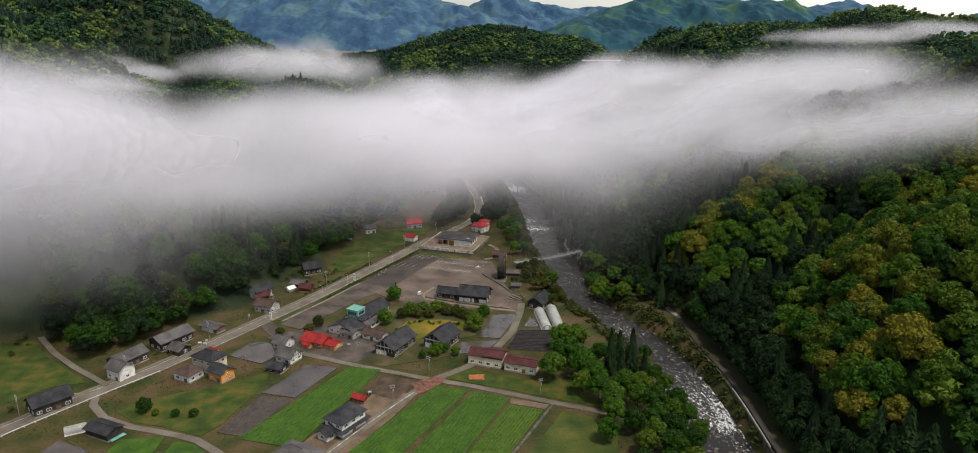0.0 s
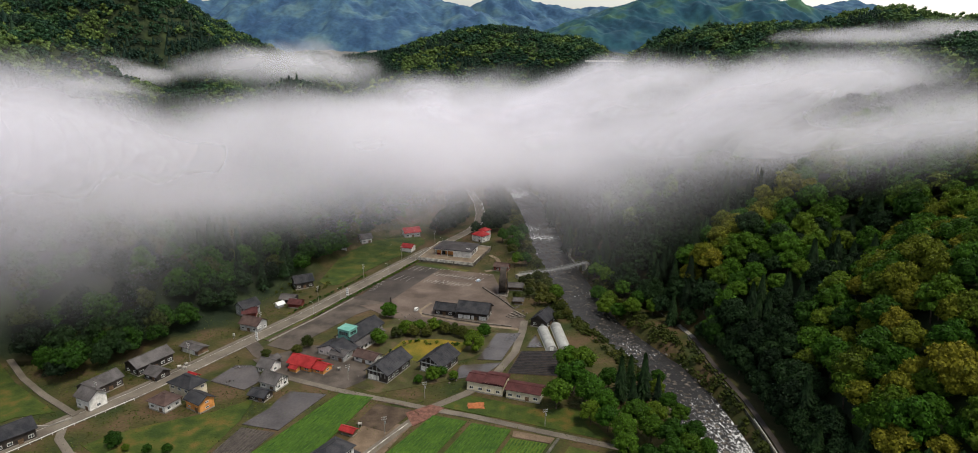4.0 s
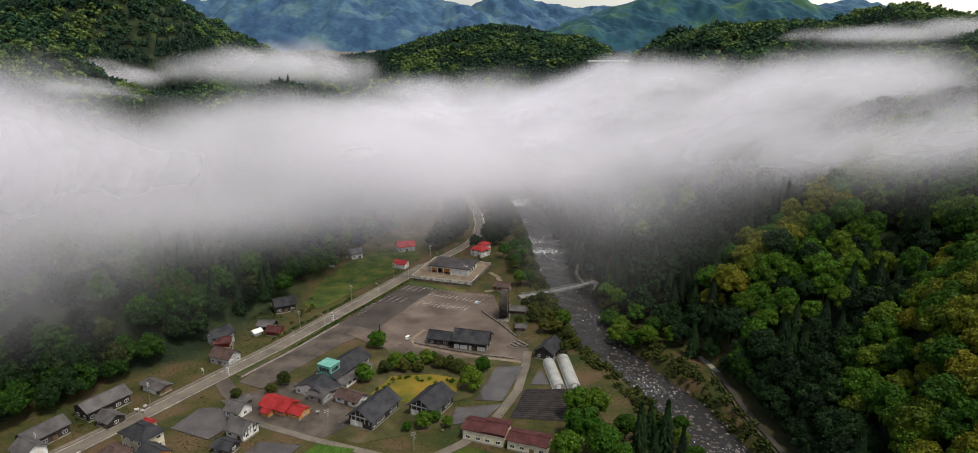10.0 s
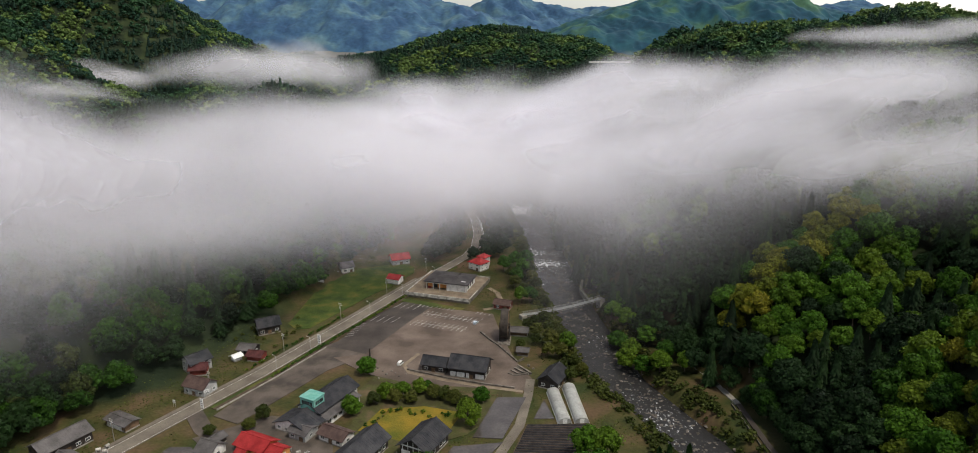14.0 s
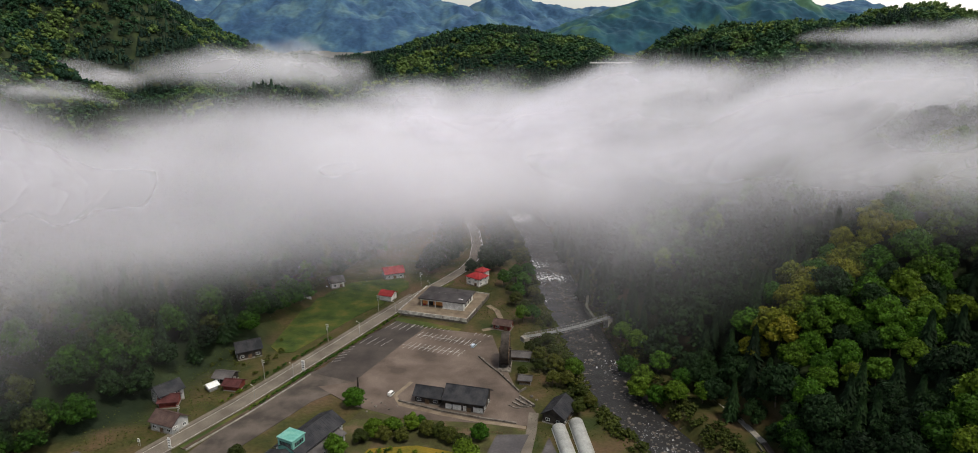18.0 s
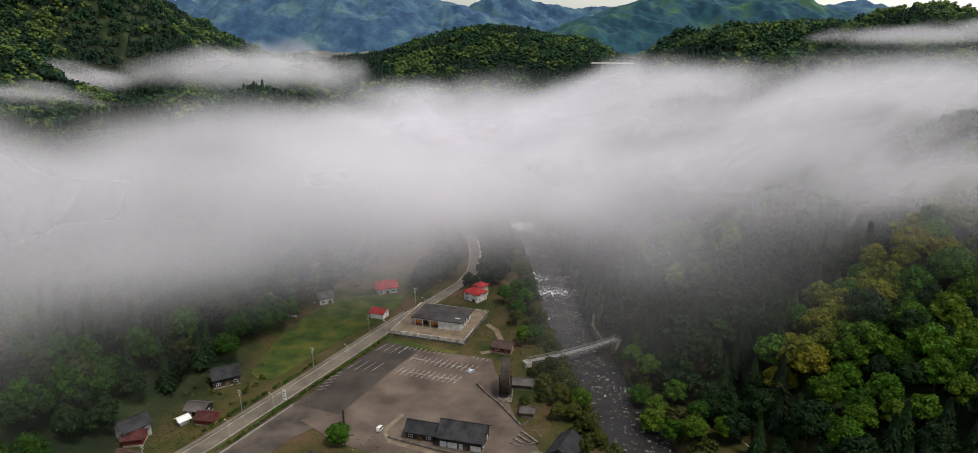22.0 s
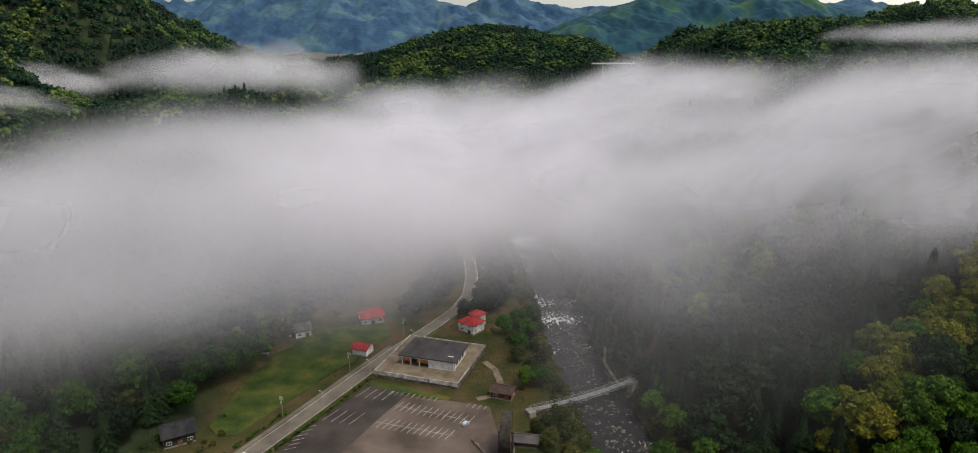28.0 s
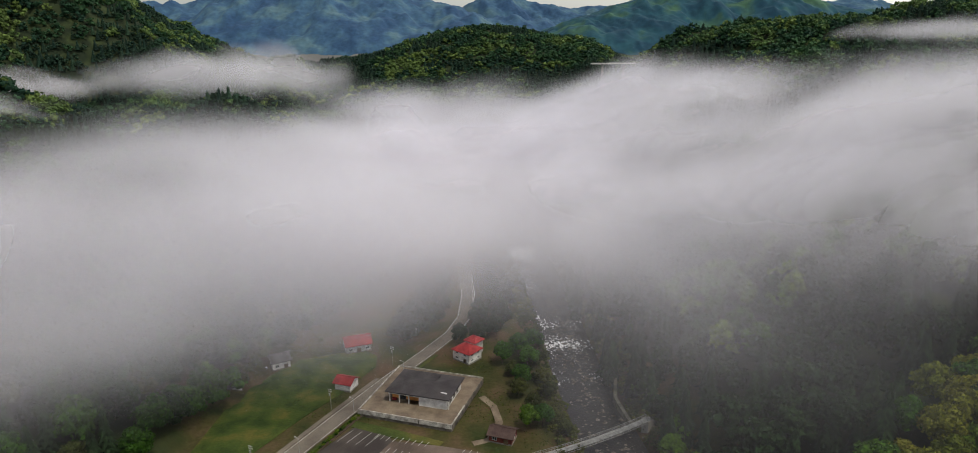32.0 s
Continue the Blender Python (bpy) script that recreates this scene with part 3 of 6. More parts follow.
patch("ploughed_field", [(-44.2, 279.1), (-27.6, 274.2), (-36.6, 257.9), (-50.5, 264.1)], 0.1, DARK_SOIL, "bare dark brown garden plot")
PADDY = surface("flooded_paddy", (0.05, 0.042, 0.038), (0.085, 0.072, 0.066), 0.12, 0.1, 1.0, 0.03, spec=0.5)
for a in ([(-122, 299), (-104, 291), (-97, 303), (-108, 314), (-116, 314)], [(-95.6, 263.7), (-88, 276), (-87, 283), (-83.5, 289.6), (-67, 287.2), (-79.8, 259.4)], [(-165, 214), (-162, 228), (-146, 221), (-150, 206)], [(8.4, 350), (21, 350), (10, 319), (-1.6, 320)], [(-9, 314), (10, 316.5), (2, 304), (-14.5, 300)], [(28.6, 348), (31.5, 333), (23, 333)]):
    patch("flooded_paddy", a, 0.16, PADDY, "flooded paddy field with still grey water")
patch("black_field", [(20, 329), (45, 329), (36.6, 303), (12.3, 306)], 0.12, DARK_SOIL, "ploughed field under black film")
patch("garden_soil", [(-60, 296), (-46, 288), (-12, 300), (-16, 316), (-4, 322), (22, 352), (16, 357), (-30, 372), (-46, 372), (-54, 352), (-50, 330), (-58, 318)], 0.035, surface("garden_soil", (0.045, 0.04, 0.016), (0.11, 0.078, 0.045), 0.95, 0.12, 1.6, 0.6, c=(0.06, 0.062, 0.018)), "brown trodden garden soil with weeds", "soil")
patch("lawn", [(-47, 325), (-40, 341), (-22, 343), (-6, 338), (-12, 322), (-30, 318)], 0.08, LAWN, "yellow-green mown lawn", "lawn")
# ---- houses ----
def gable_roof(bm, L, W, z, rise, over, thick=0.22):
    """A ridge along local x."""
    hx, hy = L / 2 + over, W / 2 + over
    drop = rise * over / (W / 2)
    out = [(-hy, z - drop), (0, z + rise), (hy, z - drop), (hy, z - drop + thick), (0, z + rise + thick * 1.2), (-hy, z - drop + thick)]
    return poly_prism(bm, out, -hx, hx, lambda u, v, w: (w, u, v))


def hip_roof(bm, L, W, z, rise, over, thick=0.22, inset=None):
    hx, hy = L / 2 + over, W / 2 + over
    inset = W * 0.45 if inset is None else inset
    for dz in (0, thick):
        e = [bm.verts.new(p) for p in ((-hx, -hy, z + dz), (hx, -hy, z + dz), (hx, hy, z + dz), (-hx, hy, z + dz))]
        r = [bm.verts.new(p) for p in ((-hx + inset + over, 0, z + rise + dz), (hx - inset - over, 0, z + rise + dz))]
        if dz:
            fs = [(e[0], e[1], r[1], r[0]), (e[1], e[2], r[1]), (e[2], e[3], r[0], r[1]), (e[3], e[0], r[0])]
            for i in range(4):
                bm.faces.new((low[i], low[(i + 1) % 4], e[(i + 1) % 4], e[i]))
        else:
            low = e
            fs = [(e[0], e[3], e[2], e[1])]
        for q in fs:
            bm.faces.new(q)
    bmesh.ops.delete(bm, geom=[v for v in bm.verts if not v.link_faces], context="VERTS")
    bmesh.ops.recalc_face_normals(bm, faces=bm.faces)
    return bm


def window(parent, x, y, z, w, h, face, frame_mat=None, bars=1):
    """A framed window on the wall; face: 0 front (-y), 1 right (+x), 2 back, 3 left."""
    turn = pose(x, y, z, 0, 0, (0, 90, 180, -90)[face])
    bm = bmesh.new()
    t, d = 0.12, 0.1
    box(bm, -w / 2, -d, 0, w / 2, 0.02, t), box(bm, -w / 2, -d, h - t, w / 2, 0.02, h)
    box(bm, -w / 2, -d, t, -w / 2 + t, 0.02, h - t), box(bm, w / 2 - t, -d, t, w / 2, 0.02, h - t)
    for b in range(bars):
        c = -w / 2 + w * (b + 1) / (bars + 1)
        box(bm, c - 0.05, -d * 0.8, t, c + 0.05, 0.02, h - t)
    fr = part("window", bm, frame_mat or WHITE_METAL, parent)
    fr.matrix_local = turn
    part("pane", boxed(-w / 2 + t, -0.04, t, w / 2 - t, 0.01, h - t), GLASS, fr)
    return fr


def ribs_on_roof(L, W, z, rise, over, gap, mat, parent, thick=0.22, name="roof_seam"):
    """Standing seams down both slopes of a gable roof, in one mesh."""
    bm = bmesh.new()
    n = int((L + 2 * over) / gap)
    drop = rise * over / (W / 2)
    top = 0.06
    for i in range(n + 1):
        x = -L / 2 - over + 0.1 + i * (L + 2 * over - 0.2) / n
        for s in (-1, 1):
            a = [(x - 0.05, s * (W / 2 + over), z - drop + thick), (x + 0.05, s * (W / 2 + over), z - drop + thick), (x + 0.05, 0, z + rise + thick * 1.2), (x - 0.05, 0, z + rise + thick * 1.2)]
            v = [bm.verts.new((p[0], p[1], p[2] - 0.02)) for p in a] + [bm.verts.new((p[0], p[1], p[2] + top)) for p in a]
            for q in ((4, 5, 6, 7), (0, 4, 7, 3), (1, 2, 6, 5), (0, 1, 5, 4), (3, 7, 6, 2)):
                bm.faces.new([v[j] for j in q])
    bmesh.ops.recalc_face_normals(bm, faces=bm.faces)
    return tagged(part(name, bm, mat, parent), kind="stuff")


def house(name, x, y, rz, L, W, h, rise, wall, roof, label, over=0.8, hip=False, windows=True, seams=1.2, skirt=None, storeys=1, door=True, gable=None, base=0.0, ridge=True, category="house", inset=None, front_bars=1):
    """A building: L along local x, W along local y, the front at -y."""
    e = empty(name, pose(x, y, base, 0, 0, rz), label, category)
    bm = bmesh.new()
    if hip:
        box(bm, -L / 2, -W / 2, -0.6, L / 2, W / 2, h + 0.1)
    else:
        out = [(-W / 2, -0.6), (W / 2, -0.6), (W / 2, h), (0, h + rise - 0.05), (-W / 2, h)]
        poly_prism(bm, out, -L / 2, L / 2, lambda u, v, w: (w, u, v))
    part("wall", bm, wall, e)
    rf = part("roof", hip_roof(bmesh.new(), L, W, h, rise, over, inset=inset) if hip else gable_roof(bmesh.new(), L, W, h, rise, over), roof, e)
    part("foundation", boxed(-L / 2 - 0.08, -W / 2 - 0.08, -0.6, L / 2 + 0.08, W / 2 + 0.08, 0.45), CONCRETE, e)
    if skirt:
        part("wainscot", boxed(-L / 2 - 0.05, -W / 2 - 0.05, 0.45, L / 2 + 0.05, W / 2 + 0.05, h * 0.45), skirt, e)
    if ridge:
        half = (L / 2 - (W * 0.45 if inset is None else inset)) if hip else L / 2 + over
        part("ridge_cap", boxed(-half, -0.22, h + rise + 0.12, half, 0.22, h + rise + 0.42, 0.06), roof, rf)
    if seams and not hip:
        ribs_on_roof(L, W, h, rise, over, seams, roof, rf)
    if gable and not hip:
        for s in (-1, 1):
            bm = bmesh.new()
            for i in range(5):
                u = -W / 2 + W * (i + 0.5) / 5
                top = h + rise * (1 - abs(u) / (W / 2)) - 0.25
                box(bm, min(s * L / 2, s * (L / 2 + 0.08)), u - 0.12, h * 0.5, max(s * L / 2, s * (L / 2 + 0.08)), u + 0.12, top)
            box(bm, min(s * L / 2, s * (L / 2 + 0.07)), -W / 2, h - 0.15, max(s * L / 2, s * (L / 2 + 0.07)), W / 2, h + 0.1)
            part("timber_frame", bm, gable, e)
    if windows:
        for st in range(storeys):
            z0 = 1.1 + st * h / storeys
            hh = min(1.3, h / storeys - 1.5)
            n = max(1, int(L / 3.4))
            for i in range(n):
                u = -L / 2 + L * (i + 0.5) / n
                if door and st == 0 and i == n // 2:
                    d = part("door", boxed(u - 0.9, -W / 2 - 0.1, 0.1, u + 0.9, -W / 2 + 0.02, 2.1), BROWN_WOOD, e)
                    part("handle", boxed(u + 0.6, -W / 2 - 0.16, 1.0, u + 0.7, -W / 2 - 0.1, 1.2), STEEL, d)
                else:
                    window(e, u, -W / 2, z0, 1.9, hh, 0, bars=front_bars)
            n = max(1, int(W / 4))
            for i in range(n):
                u = -W / 2 + W * (i + 0.5) / n
                window(e, L / 2, u, z0, 1.7, hh, 1)
                window(e, -L / 2, u, z0, 1.7, hh, 3)
    return e


barn_long = house("folk_house", -42.4, 307.2, 63.6, 19, 10.6, 5.0, 3.3, DARK_WOOD, SLATE, "black timber folk house with white plaster gable and slate roof", gable=WHITE_WALL, over=1.2, windows=False)
barn_short = house("folk_house", -19.6, 313, 63, 15.5, 11.5, 5.0, 3.4, DARK_WOOD, SLATE, "black timber folk house with white shutters and slate roof", gable=WHITE_WALL, over=1.2, windows=False)
restaurant = house("restaurant", -3.4, 372.3, -15.5, 16.5, 11, 5.2, 3.4, DARK_WOOD, SLATE, "dark timber restaurant with white lower panels and slate roof", over=1.2)
house("restaurant_wing", -19.6, 376.5, -16, 11, 7, 3.9, 2.4, DARK_WOOD, SLATE, "small dark timber wing with slate roof", over=0.9, category="building")
house("schoolhouse", 3.4, 292.3, -19.6, 16.5, 9, 4.9, 1.2, CREAM_WALL, MAROON_ROOF, "long cream single-storey block with maroon roof", over=0.6, seams=0.8, category="building")
house("schoolhouse_wing", 19.5, 285.6, -19.6, 15, 8.2, 4.2, 1.1, CREAM_WALL, MAROON_ROOF, "lower cream wing with maroon roof", over=0.6, seams=0.8, category="building")
house("hall", -62.0, 342.5, 62.6, 24, 11, 5.8, 2.8, WHITE_WALL, SLATE, "grey two-storey hall with long slate-grey roof", over=1.0, storeys=2, category="building")
house("hall_wing", -70.2, 327.0, 62.6, 10, 16, 3.4, 3.0, WHITE_WALL, SLATE, "white gabled hall wing with grey roof", over=0.9, category="building")
house("red_roof_shop", -82.6, 313, -26, 12.5, 8.4, 3.2, 2.0, ORANGE_WALL, RED_ROOF, "orange-walled shop with bright red metal roof", over=1.0, seams=0.7, category="shop")
house("shop_wing", -73.6, 308.6, -26, 6, 6.6, 2.5, 1.4, ORANGE_WALL, RED_ROOF, "low shop wing with bright red roof", over=0.6, seams=0.7, category="shop", door=False)
house("porch", -86.5, 308.4, -26, 4, 3, 2.2, 0.8, ORANGE_WALL, RED_ROOF, "small porch with red metal roof", over=0.5, seams=0, category="porch", windows=False)
house("annex", 2.8, 524.5, -40, 6, 6, 6.6, 2.0, WHITE_WALL, RED_ROOF, "narrow white annex with red roof", hip=True, category="building")
house("annex", -54, 319, -29, 11.5, 7, 3.2, 1.7, WHITE_WALL, BROWN_ROOF, "small white annex with brown-grey roof", category="building")
house("storeroom", -67.5, 321.5, -26, 8, 7, 3.4, 1.2, GREY_WALL, GREY_ROOF, "grey storeroom with metal roof", category="shed")
house("cottage", -98.5, 309.5, -24, 7, 7.5, 3.4, 2.4, WHITE_WALL, GREY_ROOF, "small white cottage with grey gable roof")
house("cottage", -92, 295, -26, 9, 8, 3.8, 2.8, WHITE_WALL, GREY_ROOF, "white gabled house with grey roof", gable=DARK_WOOD)
house("shed", -94.5, 284.5, -20, 7.5, 6, 2.6, 1.4, DARK_WOOD, SLATE, "dark wooden shed with slate roof", category="shed")
house("yellow_house", -126.5, 287, -29, 13, 8.6, 6.4, 2.6, CREAM_WALL, SLATE, "two-storey cream house with dark hipped roof", hip=True, storeys=2)
house("garage_house", -132.5, 277.5, -26, 9.6, 8, 3.6, 2.4, WHITE_WALL, BROWN_ROOF, "white outbuilding with brown hipped roof", hip=True)
house("orange_house", -117.5, 277, -32, 9, 7, 4.6, 2.0, ORANGE_WALL, SLATE, "orange boarded house with dark roof", storeys=2)
house("farm_barn", -156, 313.5, 60, 18, 9.5, 4.6, 2.4, DARK_WOOD, GREY_ROOF, "long dark barn with grey roof", over=0.9)
house("shed", -147.5, 303, -28, 8, 7, 3.0, 1.8, DARK_WOOD, GREY_ROOF, "dark shed with grey roof", category="shed")
house("garage", -141.5, 329.5, -28, 12, 6, 2.8, 0.8, BROWN_WOOD, GREY_ROOF, "low garage with two white doors", windows=False, category="garage")
house("farmhouse", -167, 291.5, 62, 15, 9, 4.4, 2.3, DARK_WOOD, GREY_ROOF, "dark farmhouse with grey gable roof")
house("storehouse", -163.5, 278.5, -28, 9, 7.5, 5.6, 2.6, WHITE_WALL, GREY_ROOF, "tall white storehouse with grey roof")
house("farmhouse", -179.5, 252, 50, 14, 9, 4.8, 2.8, DARK_WOOD, SLATE, "dark timber farmhouse beside the road")
house("car_shed", -146.5, 232.5, -24, 12, 7, 3.2, 1.2, DARK_WOOD, SLATE, "black open car shed", windows=False, category="shed")
house("white_house", -53.5, 236.5, 57, 13, 9, 6.2, 2.6, WHITE_WALL, SLATE, "two-storey white house with black tiled roof", hip=True, storeys=2)
house("grey_house", -66, 212, -30, 15, 10, 5.0, 2.8, GREY_WALL, GREY_ROOF, "single-storey farmhouse with grey hipped roof", hip=True)
wh = empty("eaves_roof", pose(-53.5, 236.5, 3.0, 0, 0, 57), "black tiled lower roof round the white house", "roof")
part("slope", hip_roof(bmesh.new(), 13.6, 9.6, 0, 0.9, 1.5, 0.18, 1.2), SLATE, wh)
part("ridge_tiles", boxed(-5.4, -4.3, 0.55, 5.4, -4.0, 0.75, 0.05), SLATE, wh)
house("shed", -128.5, 297, -26, 4, 3, 4.2, 1.0, CREAM_WALL, RED_ROOF, "narrow cream annex with small red roof", category="shed", windows=False)
house("red_house", -0.5, 518, -40, 10, 9, 5.0, 2.6, WHITE_WALL, RED_ROOF, "white house with layered red roofs", hip=True, storeys=2)
house("cabin", 14, 450.5, -20, 9, 7, 3.2, 1.6, RED_WALL, BROWN_ROOF, "red-brown cabin beside the river trees", category="cabin")
house("mill_house", 34, 363, 62, 13, 9, 4.0, 3.0, DARK_WOOD, SLATE, "dark timber house with slate roof by the river")
house("shed", -53, 492, -20, 7.5, 7, 3.6, 1.6, WHITE_WALL, RED_ROOF, "white shed with small red roof", category="shed", windows=False)
house("red_roof_house", -55, 531, 20, 12, 10, 4.0, 2.6, GREY_WALL, RED_ROOF, "grey house with bright red roof")
house("blue_house", -131, 377, 50, 10, 8, 5.4, 2.6, GREY_WALL, SLATE, "two-storey house with blue-grey roof", storeys=2)
house("dark_house", -121, 356, -22, 11, 8, 4.2, 2.6, GREY_WALL, BROWN_ROOF, "grey house with dull brown roof")
house("shed", -116, 386, 50, 3.8, 3.4, 2.2, 0.8, WHITE_WALL, WHITE_METAL, "small shed with white metal roof", category="shed", windows=False)
house("shed", -106.5, 387, -10, 7, 6, 2.8, 1.4, RED_WALL, MAROON_ROOF, "small shed with dark red metal roof", category="shed", windows=False)
house("shed", -112.5, 393.5, -10, 8, 7, 3.2, 1.6, DARK_WOOD, GREY_ROOF, "dark shed with grey roof", category="shed")
house("dark_house", -111, 419, 30, 11, 8, 4.6, 3.0, DARK_WOOD, SLATE, "dark house with slate roof at the forest edge")
house("far_house", -103, 489, 30, 9, 7, 4, 2.4, WHITE_WALL, GREY_ROOF, "white house at the forest edge")
house("far_house", -88, 513, 30, 8, 7, 4, 2.4, WHITE_WALL, GREY_ROOF, "pale house at the forest edge")
# ---- trees ----
def ico(sub):
    bm = bmesh.new()
    bmesh.ops.create_icosphere(bm, subdivisions=sub, radius=1)
    v = np.array([x.co[:] for x in bm.verts])
    f = np.array([[q.index for q in p.verts] for p in bm.faces])
    bm.free()
    return v, f


ICO1, ICO2 = ico(1), ico(2)
rng = np.random.default_rng(7)


def leaves_on(c, r, n, size, squash=0.8, low=-0.35):
    """Small leaf-clump triangles scattered over a lobe, tilted outward at random."""
    d = rng.normal(size=(n, 3))
    d /= np.linalg.norm(d, axis=1, keepdims=True)
    d[:, 2] = np.where(d[:, 2] < low, -d[:, 2], d[:, 2])
    p = c + d * r * np.array([1, 1, squash]) * rng.uniform(0.82, 1.16, (n, 1))
    nrm = d + rng.normal(scale=0.55, size=(n, 3))
    nrm /= np.linalg.norm(nrm, axis=1, keepdims=True)
    u = np.cross(nrm, rng.normal(size=(n, 3)))
    u /= np.linalg.norm(u, axis=1, keepdims=True)
    w = np.cross(nrm, u)
    s = size * rng.uniform(0.6, 1.4, (n, 1))
    return np.stack([p + u * s, p - u * s * 0.5 + w * s * 0.85, p - u * s * 0.5 - w * s * 0.85], 1).reshape(-1, 3), np.arange(3 * n).reshape(-1, 3)


def merge(parts_):
    vs, fs, o = [], [], 0
    for v, f in parts_:
        vs.append(v)
        fs.append(f + o)
        o += len(v)
    return np.concatenate(vs), np.concatenate(fs)


def broad_crown(lobes, per, size, core=ICO1):
    """A crown of radius about 1 whose base is at z = 0: lobes of leaves with gaps and an uneven outline."""
    out = []
    for i in range(lobes):
        a = i * 2.4 + rng.uniform(-0.4, 0.4)
        h = (i + 0.5) / lobes
        rad = 0.72 * math.sqrt(max(0.05, 1 - (2 * h - 0.75) ** 2)) * rng.uniform(0.7, 1.1)
        c = np.array([math.cos(a) * rad, math.sin(a) * rad, 0.25 + h * 1.15 + rng.uniform(-0.1, 0.1)])
        r = rng.uniform(0.30, 0.46)
        v, f = core
        out.append((c + v * r * 0.86 * rng.uniform(0.85, 1.1, (len(v), 1)) * np.array([1, 1, 0.8]), f))
        if per:
            out.append(leaves_on(c, r, per, size))
    return merge(out)


def cedar_crown(levels, fronds):
    """A narrow cone of drooping fronds, base at z = 0, height 2.6, radius about 0.6."""
    out = []
    n = 7
    ring = [(0.66 * math.cos(2 * math.pi * i / n), 0.66 * math.sin(2 * math.pi * i / n), 0.0) for i in range(n)]
    out.append((np.array(ring + [(0, 0, 2.5)]), np.array([[i, (i + 1) % n, n] for i in range(n)])))
    for l in range(levels):
        h = l / levels
        z, r = 0.1 + 2.35 * h, 0.85 * (1 - h) ** 0.75 + 0.08
        for j in range(fronds):
            a = 2 * math.pi * (j + 0.5 * (l % 2)) / fronds + rng.uniform(-0.2, 0.2)
            rr, w = r * rng.uniform(0.75, 1.15), 0.34 * r + 0.06
            c, s = math.cos(a), math.sin(a)
            out.append((np.array([(c * rr, s * rr, z - 0.12 * rng.uniform(0.5, 1.5)), (c * 0.15 - s * w, s * 0.15 + c * w, z + 0.12), (c * 0.15 + s * w, s * 0.15 - c * w, z + 0.12), (0, 0, z + 0.34)]), np.array([[0, 1, 2], [0, 3, 1], [0, 2, 3]])))
    return merge(out)


def trunk_mesh(h, r, seed):
    """A tapered, slightly bent trunk with three limbs."""
    bm = bmesh.new()
    a = Vector((0, 0, -0.8))
    b = Vector((rng.uniform(-0.3, 0.3), rng.uniform(-0.3, 0.3), h * 0.6))
    tube(bm, a, b, r, 6, r * 0.7)
    tube(bm, b, (b.x * 1.4, b.y * 1.4, h), r * 0.7, 5, r * 0.3)
    for i in range(3):
        t = i * 2.1 + seed
        tube(bm, b, (b.x + math.cos(t) * h * 0.35, b.y + math.sin(t) * h * 0.35, h * 1.0), r * 0.42, 4, r * 0.12)
    return bm


HIGH = [broad_crown(18, 120, 0.085) for _ in range(5)]
MID = [broad_crown(11, 30, 0.135) for _ in range(5)]
NEAR_MID = [broad_crown(16, 70, 0.10) for _ in range(5)]
LOW = [broad_crown(6, 7, 0.24) for _ in range(4)]
CED_H = [cedar_crown(17, 12) for _ in range(3)]
CED_M = [cedar_crown(10, 8) for _ in range(3)]
CED_L = [cedar_crown(4, 5) for _ in range(2)]


def mesh_of(name, vf, mat):
    ob = soup(name, vf[0], vf[1], mat)
    me = ob.data
    bpy.data.objects.remove(ob)
    return me


CROWN_MESH = [mesh_of("crown", v, LEAF) for v in HIGH]
GOLD_MESH = [mesh_of("crown", v, LEAF_LIT_CREST) for v in HIGH]
OLIVE_MESH = [mesh_of("crown", v, LEAF_OLIVE) for v in HIGH]
BRIGHT_MESH = [mesh_of("crown", v, LEAF_BRIGHT) for v in HIGH]
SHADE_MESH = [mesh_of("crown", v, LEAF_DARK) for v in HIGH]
CEDAR_MESH = [mesh_of("crown", v, LEAF_DARK) for v in CED_H]
trunk_obs = [part("trunk", trunk_mesh(1.0, 0.035, i), BARK) for i in range(3)]
bm = bmesh.new()
tube(bm, (0, 0, -0.5), (0, 0, 1.6), 0.055, 7, 0.03)
trunk_obs.append(part("trunk", bm, BARK))
TRUNK_MESH = [o.data for o in trunk_obs]
for o in trunk_obs:
    bpy.data.objects.remove(o)


